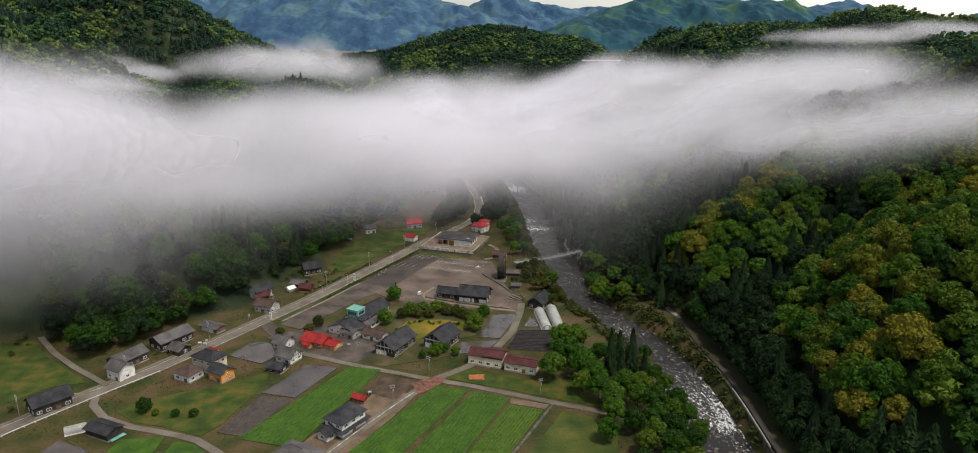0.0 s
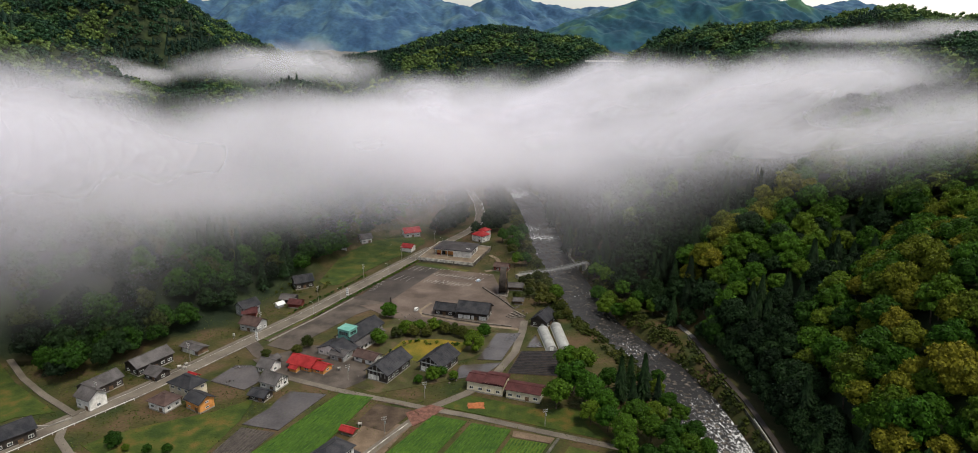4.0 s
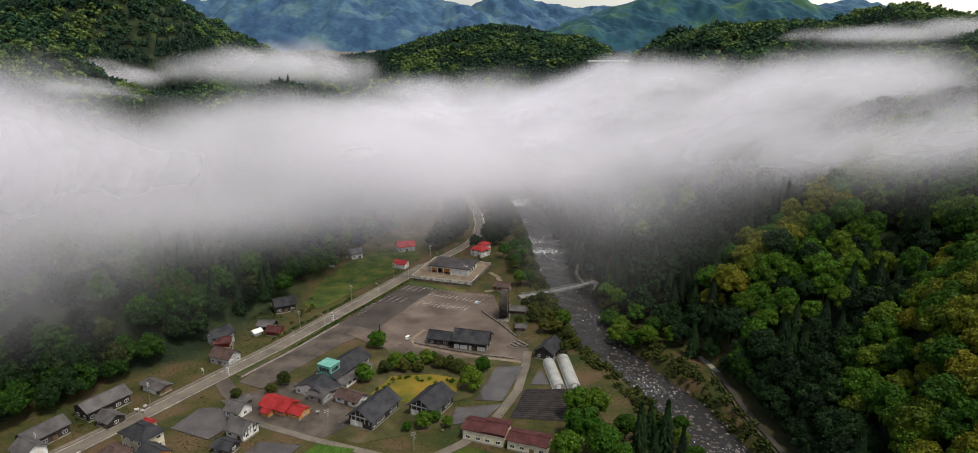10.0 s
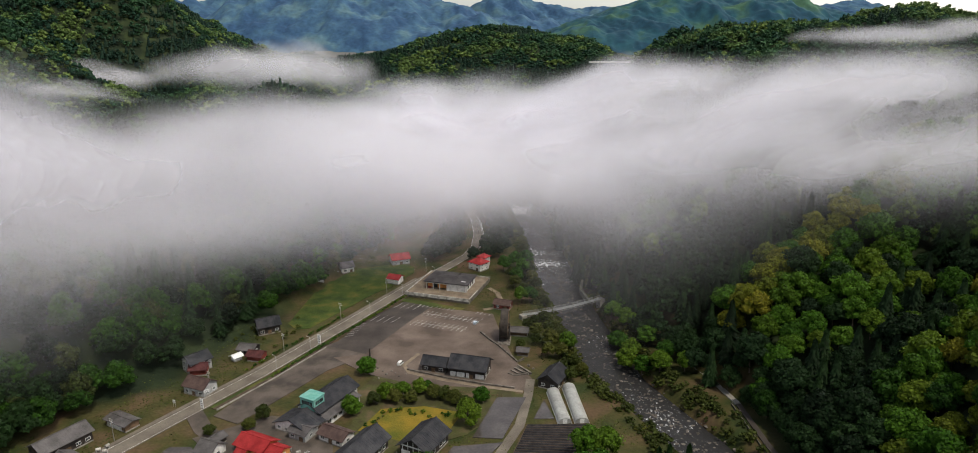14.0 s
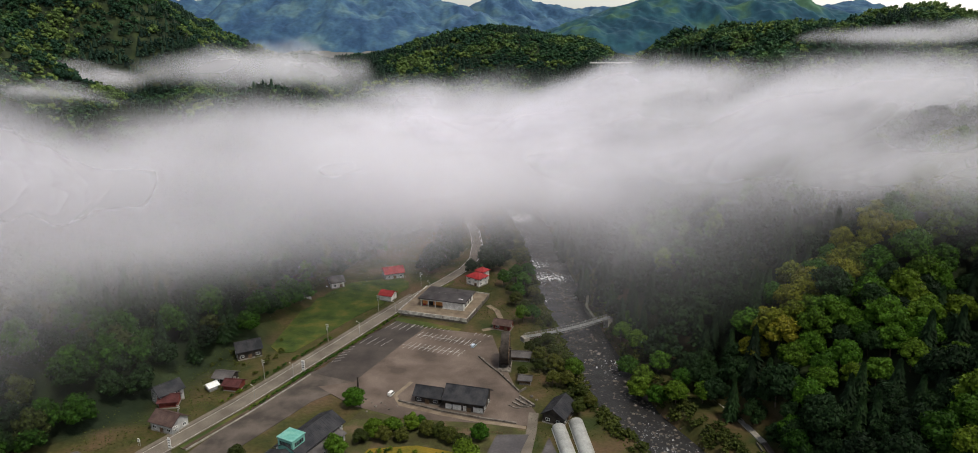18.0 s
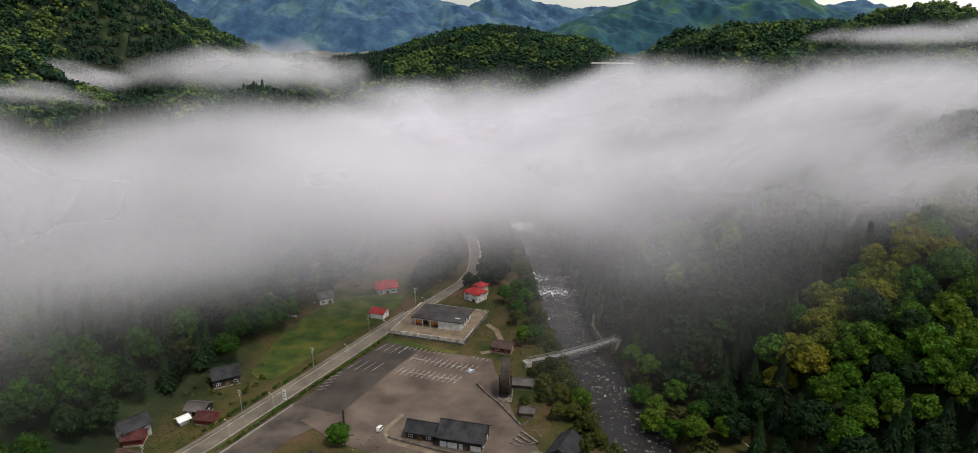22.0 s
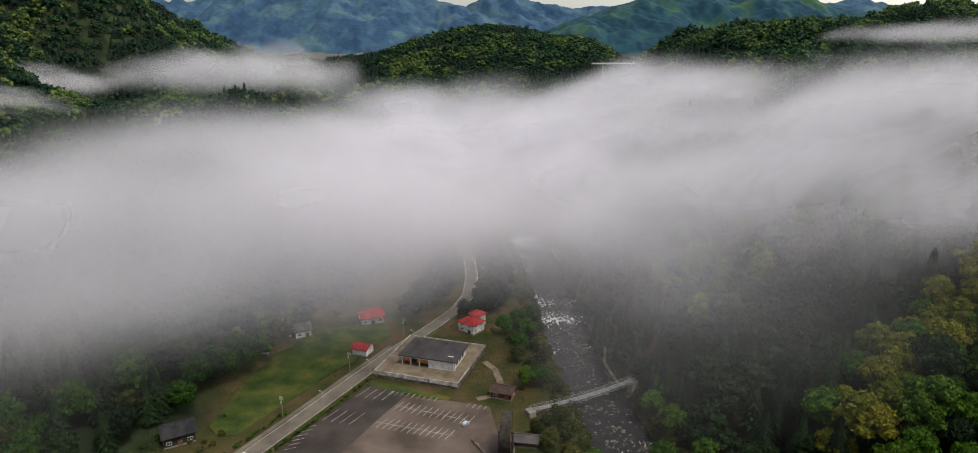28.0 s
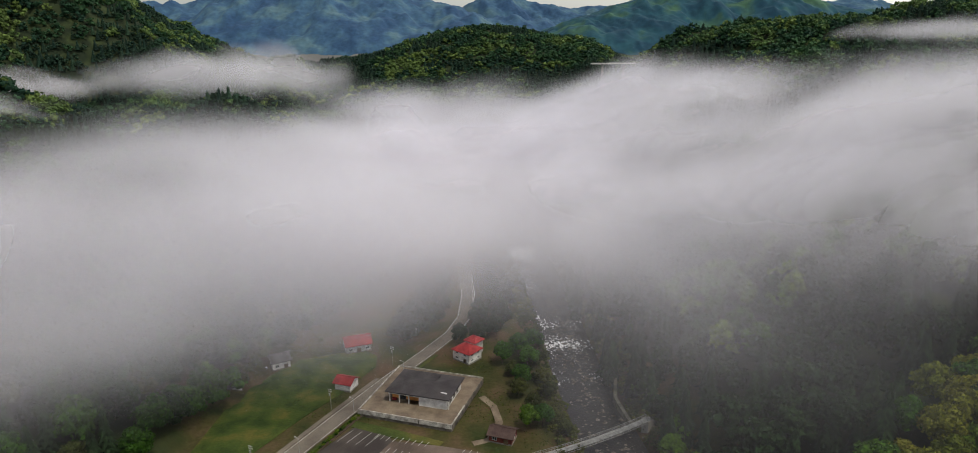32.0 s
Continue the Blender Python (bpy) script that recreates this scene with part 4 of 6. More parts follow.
def tree(x, y, r, kind="broad", group="", label="", z=None, tall=1.0):
    """One tree: r is the crown's radius in metres."""
    z = float(land(x, y)) if z is None else z
    lab = label or {"broad": "leafy green broadleaf tree on the slope", "bright": "fresh green leafy tree in the village", "shade": "shade-tinted dark green broadleaf tree by the river", "cedar": "tall dark green conifer", "gold": "light-tinted yellow-green broadleaf on the ridge", "olive": "dull olive-green broadleaf tree"}[kind]
    e = empty("tree" if kind != "cedar" else "conifer", pose(x, y, z), lab, "tree", group)
    i = int(rng.integers(0, 99))
    cm = {"broad": CROWN_MESH, "bright": BRIGHT_MESH, "shade": SHADE_MESH, "cedar": CEDAR_MESH, "gold": GOLD_MESH, "olive": OLIVE_MESH}[kind]
    lift = r * 0.75 if kind != "cedar" else r * 0.4
    crown = new("crown", cm[i % len(cm)])
    crown.parent = e
    crown.matrix_local = pose(0, 0, lift, 0, 0, float(rng.uniform(0, 360))) @ Matrix.Diagonal((r, r, r * tall * (1 if kind != "cedar" else 1.25), 1))
    trunk = new("trunk", TRUNK_MESH[i % 3 if kind != "cedar" else 3])
    trunk.parent = e
    th = r * 1.6 if kind != "cedar" else r
    trunk.matrix_local = Matrix.Diagonal((th, th, th, 1))
    return e


def forest(name, spots, protos, mat, label, tint_of):
    """Many trees beyond counting, joined: spots are rows of x, y, z, radius, stretch."""
    vs, fs, ts, o = [], [], [], 0
    spots = np.asarray(spots)
    if not len(spots):
        return
    which = rng.integers(0, len(protos), len(spots))
    for k_, (pv, pf) in enumerate(protos):
        s = spots[which == k_]
        if not len(s):
            continue
        a = rng.uniform(0, 2 * np.pi, len(s))
        ca, sa = np.cos(a)[:, None], np.sin(a)[:, None]
        x = (pv[:, 0] * ca - pv[:, 1] * sa) * s[:, 3:4] + s[:, 0:1]
        y = (pv[:, 0] * sa + pv[:, 1] * ca) * s[:, 3:4] + s[:, 1:2]
        z = pv[:, 2] * s[:, 3:4] * s[:, 4:5] + s[:, 2:3]
        vs.append(np.stack([x, y, z], -1).reshape(-1, 3))
        fs.append((pf[None] + (np.arange(len(s)) * len(pv))[:, None, None]).reshape(-1, 3) + o)
        ts.append(np.repeat(tint_of(s[:, 0], s[:, 1], len(s)), len(pv)))
        o += len(s) * len(pv)
    ob = soup(name, np.concatenate(vs), np.concatenate(fs), mat, tint=np.concatenate(ts))
    return tagged(ob, label, "forest", kind="stuff")


def scatter(x0, x1, y0, y1, gap, seed, keep):
    g = np.random.default_rng(seed)
    X, Y = np.meshgrid(np.arange(x0, x1, gap), np.arange(y0, y1, gap))
    X, Y = X + g.uniform(-0.42, 0.42, X.shape) * gap, Y + g.uniform(-0.42, 0.42, Y.shape) * gap
    X, Y = X.ravel(), Y.ravel()
    m = keep(X, Y)
    return X[m], Y[m]


def tint(x, y, n):
    return np.clip(0.5 + 2.2 * (fbm(x / 48, y / 60, 71) - 0.47) + rng.uniform(-0.25, 0.25, n), 0.0, 0.98)


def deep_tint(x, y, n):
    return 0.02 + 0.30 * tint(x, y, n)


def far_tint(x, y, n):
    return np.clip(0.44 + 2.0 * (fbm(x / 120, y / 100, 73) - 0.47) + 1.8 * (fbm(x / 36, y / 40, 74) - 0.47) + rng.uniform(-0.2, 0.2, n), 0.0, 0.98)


def on_right(x, y):
    return x - np.interp(y, *FOOT_R) > np.interp(y, [330, 390], [-3, -7])


TREE_L = ([230, 275, 288, 300, 320, 340, 360, 409, 438, 496, 560, 620, 750, 1000], [-330, -320, -186, -180, -170, -160, -147, -131, -112, -94, -74, -42, -60, -140])


def on_left(x, y):
    """Trees stand behind the houses, but not on the fields below the hillside lane."""
    lane = np.interp(x, [-275, -254, -219, -194, -166], [372, 347, 313, 290, 270])
    return (np.interp(y, *TREE_L) - x > 0) & ((x > -166) | (y > lane + 9))



def is_cedar(x, y):
    return fbm(x / 70, y / 70, 55) + rng.uniform(-0.06, 0.06, len(x)) > 0.60


def stand_of(x, y):
    """Which trees grow where on the river slope: 0 mixed green, 1 yellow-green on the spurs, coloured as if lit, 2 deep
    green, coloured as if shaded, 3 conifers, 4 fresh green.
    """
    u = rng.uniform(0, 1, len(x))
    a, b, g = to_line(x, y, SPUR_A), to_line(x, y, SPUR_B), to_line(x, y, GULLY)
    crest_a, foot = np.interp(x, [p[0] for p in SPUR_A], [p[1] for p in SPUR_A]), x - np.interp(y, *FOOT_R)
    kind = np.where(u < 0.25, 4, 0)
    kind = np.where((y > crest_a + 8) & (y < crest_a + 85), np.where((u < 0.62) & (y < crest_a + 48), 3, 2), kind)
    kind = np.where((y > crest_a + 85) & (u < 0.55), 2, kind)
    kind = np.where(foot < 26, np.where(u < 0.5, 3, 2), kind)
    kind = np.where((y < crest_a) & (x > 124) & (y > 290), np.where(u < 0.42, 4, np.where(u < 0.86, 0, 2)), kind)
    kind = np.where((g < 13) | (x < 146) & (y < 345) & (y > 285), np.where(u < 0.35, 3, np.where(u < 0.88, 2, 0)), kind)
    kind = np.where((b < 30) & (foot > 14), np.where(u < 0.40, 1, np.where(u < 0.72, 4, 0)), kind)
    kind = np.where((a < 11) & (x > 116), np.where(u < 0.75, 1, 4), kind)
    kind = np.where((kind == 3) & (x > 235), 2, kind)
    return np.where((kind == 2) & (y > crest_a + 40) & (x > 170) & (rng.uniform(0, 1, len(x)) < 0.5), 0, kind)


SINGLE_TREES, NEAR_TREES = 175, 340
STANDS = (("broad", LEAF, "mixed green broadleaf"), ("gold", LEAF_LIT_CREST, "light-tinted yellow-green broadleaf"), ("shade", LEAF_DARK, "shade-tinted dark green broadleaf"), ("cedar", LEAF_DARK, "tall dark conifer"), ("bright", LEAF_BRIGHT, "fresh green broadleaf"))
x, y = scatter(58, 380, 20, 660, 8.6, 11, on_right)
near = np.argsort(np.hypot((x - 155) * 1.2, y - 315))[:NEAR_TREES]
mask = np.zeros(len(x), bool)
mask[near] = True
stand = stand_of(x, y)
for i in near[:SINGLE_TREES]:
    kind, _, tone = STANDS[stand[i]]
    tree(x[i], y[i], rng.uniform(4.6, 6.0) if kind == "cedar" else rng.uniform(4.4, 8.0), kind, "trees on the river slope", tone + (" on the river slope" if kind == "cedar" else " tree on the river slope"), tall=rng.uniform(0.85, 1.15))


def spots(x, y, lo, hi, lift, stretch):
    r = rng.uniform(lo, hi, len(x))
    return np.stack([x, y, land(x, y) + r * lift, r, stretch * rng.uniform(0.85, 1.2, len(x))], -1)


rest = near[SINGLE_TREES:]
for q, tall, low in ((rest, CED_H, HIGH), (np.flatnonzero(~mask), CED_M, MID)):
    for j, (kind, mat, tone) in enumerate(STANDS):
        w = q[stand[q] == j]
        if kind == "cedar":
            forest("conifer_forest", spots(x[w], y[w], 4.6, 6.2, 0.2, 1.25), tall, mat, "dark conifer stand on the steep slope", tint)
        else:
            forest("forest", spots(x[w], y[w], 4.6, 7.8, 0.6, 1.0), low, mat, tone + " forest on the steep slope", tint)
x, y = scatter(-460, -30, 200, 760, 8.0, 12, on_left)
ced = is_cedar(x, y) & (y < 430) | (x < -250) & (y > 665) & (y < 745)
u = rng.uniform(0, 1, len(x))
for pick, mat, tone in ((u < 0.5, LEAF_DARK, "deep green"), ((u >= 0.5) & (u < 0.86), LEAF, "mid-green"), (u >= 0.86, LEAF_OLIVE, "olive-green")):
    q = pick & ~ced
    close = (x > -235) & (y < 480)
    for g, crowns in ((q & close, NEAR_MID), (q & ~close, MID)):
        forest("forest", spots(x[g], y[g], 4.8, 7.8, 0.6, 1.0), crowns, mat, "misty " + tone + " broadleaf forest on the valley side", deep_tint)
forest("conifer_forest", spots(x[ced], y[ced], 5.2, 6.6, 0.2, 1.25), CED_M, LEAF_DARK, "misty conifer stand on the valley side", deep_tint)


def is_far_cedar(x, y):
    return fbm(x / 110, y / 110, 56) + rng.uniform(-0.05, 0.05, len(x)) > 0.53


def far_keep(X, Y):
    d = np.maximum(X - np.interp(Y, *FOOT_R), np.interp(Y, *FOOT_L) - X)
    inside = ((X > 360) | (X < -460) | (Y > np.where(X > 0, 640, 760))) & ((d > 5) | (Y > 900)) & (np.abs(X) < 0.80 * Y)
    return inside


x, y = scatter(-1100, 1100, 560, 1500, 12, 13, far_keep)
ced = is_far_cedar(x, y)
forest("far_forest", spots(x[~ced], y[~ced], 6.5, 10.5, 0.1, 0.9), LOW, LEAF_HAZED, "green wooded hills beyond the mist", far_tint)
forest("far_conifers", spots(x[ced], y[ced], 4.6, 6.6, 0.1, 1.0), CED_L, LEAF_HAZED_DARK, "dark conifers on far hills", tint)
forest("far_forest", spots(x[ced] + 6, y[ced] + 5, 5.4, 7.6, 0.0, 0.9), LOW, LEAF_HAZED_DARK, "dark woods on far hills", tint)
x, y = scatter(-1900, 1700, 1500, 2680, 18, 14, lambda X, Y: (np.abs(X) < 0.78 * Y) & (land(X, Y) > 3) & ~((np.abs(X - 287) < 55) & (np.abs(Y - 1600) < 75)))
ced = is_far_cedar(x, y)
forest("far_forest", spots(x[~ced], y[~ced], 12, 17, -0.32, 0.75), LOW, LEAF_HAZED, "green wooded hills in the distance", far_tint)
forest("far_conifers", spots(x[ced], y[ced], 7, 10, 0.0, 0.75), CED_L, LEAF_HAZED_DARK, "dark conifers on distant hills", tint)
forest("far_forest", spots(x[ced] + 9, y[ced] + 7, 8, 12, -0.2, 0.75), LOW, LEAF_HAZED_DARK, "dark woods on distant hills", tint)


# rough grass and weeds on the open floor of the valley: tufts beyond counting
g3 = np.random.default_rng(5)
tx, ty = g3.uniform(-280, 62, 60000), g3.uniform(195, 540, 60000)
road_x = np.interp(ty, [p[1] for p in MAIN], [p[0] for p in MAIN])
ok = (fbm(tx / 22, ty / 22, 44) > 0.43) & (np.abs(tx - road_x) > 8) & (tx > np.interp(ty, *FOOT_L) - 5) & (np.abs(tx - river_mid(ty)) > np.interp(ty, *RIVER_HALF) + 3)
paved = ((tx > -108) & (tx < 22) & (ty > 322) & (ty < 462)) | ((tx > -110) & (tx < -48) & (ty > 292) & (ty < 336))
ok &= ~paved
tx, ty = tx[ok], ty[ok]
n_ = len(tx)
a = g3.uniform(0, np.pi * 2, n_)
s_, h_ = g3.uniform(0.15, 0.55, n_), g3.uniform(0.12, 0.5, n_)
z_ = land(tx, ty)
c1, s1 = np.cos(a) * s_, np.sin(a) * s_
tv = np.stack([np.stack([tx + c1, ty + s1, z_], -1), np.stack([tx - c1, ty - s1, z_], -1), np.stack([tx - s1 * 0.6, ty + c1 * 0.6, z_ + h_], -1), np.stack([tx + s1, ty - c1, z_ + 0.02], -1)], 1)
tf = (np.arange(n_) * 4)[:, None, None] + np.array([[0, 1, 2], [0, 2, 3], [1, 3, 2]])[None]
soup_tint = np.repeat(np.clip(0.22 + 0.9 * (fbm(tx / 30, ty / 30, 72) - 0.47), 0, 0.45), 4)
tagged(soup("grass_tufts", tv.reshape(-1, 3), tf.reshape(-1, 3), LEAF_OLIVE, tint=soup_tint), "rough grass and weeds on the valley floor", "grass", kind="stuff")
# ---- the museum on its terrace ----
TERRACE = surface("terrace_paving", (0.14, 0.105, 0.075), (0.24, 0.19, 0.135), 0.9, 0.2, 2.0, 0.2)
TM = pose(-18.5, 480.5, 0, 0, 0, -18.5)
terrace = tagged(empty("terrace", TM, "raised concrete terrace with stained white parapet", "terrace"))
part("base", boxed(-20.5, -19.5, -0.6, 20, 20.5, 2.3, 0.1), surface("weathered_terrace_wall", (0.05, 0.043, 0.036), (0.17, 0.15, 0.125), 0.9, 0.4, 3.0, 0.3), terrace, "dark weathered terrace wall")
part("paving", boxed(-20.1, -19.1, 2.3, 19.6, 20.1, 2.42), TERRACE, terrace)
for a in ((-20.6, -19.64, 6.0, -19.54), (6.4, -19.64, 20.1, -19.54)):
    part("parapet_face", boxed(a[0], a[1], 1.1, a[2], a[3], 2.44, 0.02), STAINED, terrace, "white stained parapet face")
for a in ((-20.5, -19.5, 6.0, -19.1), (6.4, -19.5, 20, -19.1), (19.6, -19.1, 20, -4), (-20.5, -19.1, -20.1, 20.5), (-20.1, 20.1, 20, 20.5)):
    part("parapet", boxed(a[0], a[1], 2.42, a[2], a[3], 3.0, 0.04), STAINED, terrace)
MM = pose(-17.4, 480, 2.42, 0, 0, -17.5)
museum = tagged(empty("museum", MM, "white museum hall under a low dark roof on a terrace", "museum"))
part("roof", hip_roof(bmesh.new(), 26, 18, 4.6, 1.3, 1.0, 0.5, 9), FLAT_ROOF, museum)
part("roof_rib", boxed(3.6, -2, 5.6, 4.2, 7, 6.25), FLAT_ROOF, museum)
part("vent", boxed(9, -6.2, 5.2, 11.6, -5.6, 5.7), WHITE_METAL, museum, "white roof vent")
part("white_block", boxed(0.5, -8.9, 0, 12.6, 9, 4.62), WHITE_WALL, museum)
part("hall_wall", boxed(-12.8, -5.6, 0, 0.5, 9, 4.62), ORANGE_WALL, museum, "orange timber entrance wall")
part("fascia", boxed(-13, -9.0, 3.7, 0.5, -8.7, 4.6), WHITE_WALL, museum, "white fascia beam")
for u in (-12.7, -8.4, -4.2):
    part("column", boxed(u, -8.9, 0, u + 0.4, -8.5, 3.7), WHITE_WALL, museum)
part("entrance", boxed(-9.5, -5.75, 0, -6.5, -5.6, 2.6), GLASS, museum, "dark glass entrance")
for v in (-4, 0, 4):
    window(museum, 12.6, v, 0.6, 2.6, 2.6, 1)
part("loggia_post", boxed(13.0, -8.6, 0, 13.35, -8.2, 4.6), WHITE_WALL, museum)
part("banner", boxed(-12.0, -7.4, 0, -10.2, -6.8, 0.9), RED_ROOF, museum, "red stand before the entrance")


# ---- the giant water wheel ----
def ring(r0, r1, x0, x1, n=36):
    bm = bmesh.new()
    rows = [[bm.verts.new((x, r * math.cos(2 * math.pi * i / n), r * math.sin(2 * math.pi * i / n))) for i in range(n)] for x, r in ((x0, r0), (x0, r1), (x1, r1), (x1, r0))]
    for a in range(4):
        for i in range(n):
            bm.faces.new((rows[a][i], rows[a][(i + 1) % n], rows[(a + 1) % 4][(i + 1) % n], rows[(a + 1) % 4][i]))
    bmesh.ops.recalc_face_normals(bm, faces=bm.faces)
    return bm


wheel = empty("water_wheel", pose(13.6, 409.5, 0, 0, 0, -6), "giant dark timber water wheel on timber piers", "water wheel")
HUB = 8.2
for x0 in (-1.9, 1.5):
    r = part("rim", ring(6.9, 7.7, x0, x0 + 0.4), DARK_WOOD, wheel)
    r.location = (0, 0, HUB)
part("axle", tube(bmesh.new(), (-2.9, 0, HUB), (2.9, 0, HUB), 0.45, 12), DARK_WOOD, wheel)
spoke = paddle = None
for i in range(16):
    for x0 in (-1.75, 1.65):
        if spoke is None:
            spoke = part("spoke", boxed(-0.13, -0.16, 0.3, 0.13, 0.16, 7.0), BROWN_WOOD, wheel)
            s = spoke
        else:
            s = new("spoke", spoke.data)
            s.parent = wheel
        s.matrix_local = pose(x0, 0, HUB, 360 * i / 16)
for i in range(32):
    if paddle is None:
        paddle = part("paddle", boxed(-1.5, -0.07, 6.4, 1.5, 0.07, 7.6), DARK_WOOD, wheel)
        s = paddle
    else:
        s = new("paddle", paddle.data)
        s.parent = wheel
    s.matrix_local = pose(0, 0, HUB, 360 * i / 32 + 4)
r = part("drum", ring(6.2, 6.5, -1.5, 1.5), DARK_WOOD, wheel)
r.location = (0, 0, HUB)
r = part("outer_boarding", ring(7.4, 7.62, -1.5, 1.5), DARK_WOOD, wheel)
r.location = (0, 0, HUB)
for x0 in (-1.62, 1.5):
    r = part("side_boarding", ring(4.4, 6.85, x0, x0 + 0.1), DARK_WOOD, wheel)
    r.location = (0, 0, HUB)
for x0 in (-2.75, 2.15):
    part("pier", boxed(x0, -1.3, -0.5, x0 + 0.6, 1.3, HUB - 0.35, 0.12), DARK_WOOD, wheel)
    for sgn in (-1, 1):
        part("brace", tube(bmesh.new(), (x0 + 0.3, sgn * 4.2, -0.4), (x0 + 0.3, sgn * 0.3, HUB - 0.3), 0.22, 6), DARK_WOOD, wheel)
part("basin", boxed(-3.2, -8.2, -0.4, 3.2, 8.2, 0.35, 0.1), ROCK, wheel)
house("wheel_shed", 21.2, 414.5, -10, 9, 5, 2.6, 1.4, BROWN_WOOD, GREY_ROOF, "low grey-roofed shed beside the water wheel", category="shed", windows=False)
house("pump_hut", 22, 391.5, -10, 5, 4, 2.4, 1.0, BROWN_WOOD, GREY_ROOF, "small hut under riverside trees", category="hut", windows=False)


# ---- the footbridge over the river ----
def footbridge(a, b, z):
    A, B = Vector((*a, z)), Vector((*b, z))
    ln = (B - A).length
    e = empty("footbridge", Matrix.Translation(A) @ Matrix.Rotation(math.atan2(B.y - A.y, B.x - A.x), 4, "Z"), "pale grey steel footbridge with open railings over the river", "footbridge")
    sag = lambda u: -1.1 * 4 * u * (1 - u)
    n = 44
    plank = None
    for i in range(n):
        u = (i + 0.5) / n
        if plank is None:
            plank = part("plank", boxed(-ln / n * 0.47, -1.2, -0.06, ln / n * 0.47, 1.2, 0.06), BRIDGE_STEEL, e)
            s = plank
        else:
            s = new("plank", plank.data)
            s.parent = e
        s.location = (u * ln, 0, sag(u))
    post = None
    for i in range(n + 1):
        for sgn in (-1, 1):
            if post is None:
                post = part("rail_post", boxed(-0.05, -0.05, -0.9, 0.05, 0.05, 1.3), BRIDGE_STEEL, e)
                s = post
            else:
                s = new("rail_post", post.data)
                s.parent = e
            s.location = (i / n * ln, sgn * 1.25, sag(i / n))
    for sgn in (-1, 1):
        for h, r, nm in ((1.3, 0.09, "handrail"), (0.7, 0.05, "mid_rail"), (-0.12, 0.12, "deck_edge"), (-0.95, 0.1, "lower_cable")):
            bm = bmesh.new()
            for i in range(12):
                tube(bm, (i / 12 * ln, sgn * 1.25, sag(i / 12) + h), ((i + 1) / 12 * ln, sgn * 1.25, sag((i + 1) / 12) + h), r, 5)
            part(nm, bm, BRIDGE_STEEL, e)
    for u in (0, ln):
        part("abutment", boxed(u - 1.6, -2, -8, u + 1.6, 2, -0.1, 0.1), CONCRETE, e)
    return e


footbridge((24.5, 434.5), (71.5, 459.0), 2.4)
strip("bridge_path", [(66, 457), (64.5, 461), (62.4, 478), (66, 496)], 1.4, 1.0, MOSSY, "narrow concrete path on the far bank", "path", 3.0)


# ---- greenhouses ----
def greenhouse(x, y, rz, L, W, H):
    e = empty("greenhouse", pose(x, y, 0, 0, 0, rz), "arched greenhouse covered in grey-white film", "greenhouse", "greenhouses by the black field")
    arc = [(W / 2 * math.cos(math.pi * i / 12), H * math.sin(math.pi * i / 12) ** 0.8) for i in range(13)]
    v = [(u, -L / 2, w) for u, w in arc] + [(u, L / 2, w) for u, w in arc]
    raw("film", v, [(i, i + 1, i + 14, i + 13) for i in range(12)], FILM, e, True)
    for s in (-1, 1):
        raw("end_wall", [(u, s * L / 2, w) for u, w in arc], [tuple(range(13))], FILM, e)
        part("door", boxed(-0.9, s * L / 2 - 0.06, 0, 0.9, s * L / 2 + 0.06, 2.0), WHITE_METAL, e)
    for j in range(int(L / 1.8) + 1):
        bm = bmesh.new()
        t = -L / 2 + j * L / int(L / 1.8)
        for i in range(0, 12, 2):
            a, b = arc[i], arc[i + 2]
            tube(bm, (a[0] * 1.01, t, a[1] * 1.01), (b[0] * 1.01, t, b[1] * 1.01), 0.05, 4)
        part("hoop", bm, STEEL, e)
    for s in (-1, 1):
        part("sill", boxed(s * W / 2 - 0.12, -L / 2, -0.3, s * W / 2 + 0.12, L / 2, 0.3), WHITE_METAL, e)
    return e


greenhouse(34.2, 342, 5.5, 25.0, 5.6, 2.5)
greenhouse(41.3, 344, 4.0, 28.5, 5.8, 2.6)
tunnel = greenhouse(-159, 234.6, -62, 7.5, 4.6, 2.6)
tagged(tunnel, "small arched tunnel shed with grey film", "tunnel shed")
del tunnel["group"]


# ---- car park paint ----
lines = empty("stall_lines", pose(0, 0, 0), "white painted stall lines on the car park", "road marking", kind="structure")
line_mesh = {}


def stall(x, y, ln, ang):
    key = round(ln, 1)
    if key not in line_mesh:
        o = part("stall_line", boxed(-ln / 2, -0.085, -0.01, ln / 2, 0.085, 0.012), PAINT, lines)
        line_mesh[key] = o.data
    else:
        o = new("stall_line", line_mesh[key])
        o.parent = lines
    o.matrix_local = pose(x, y, 0.094, 0, 0, ang)


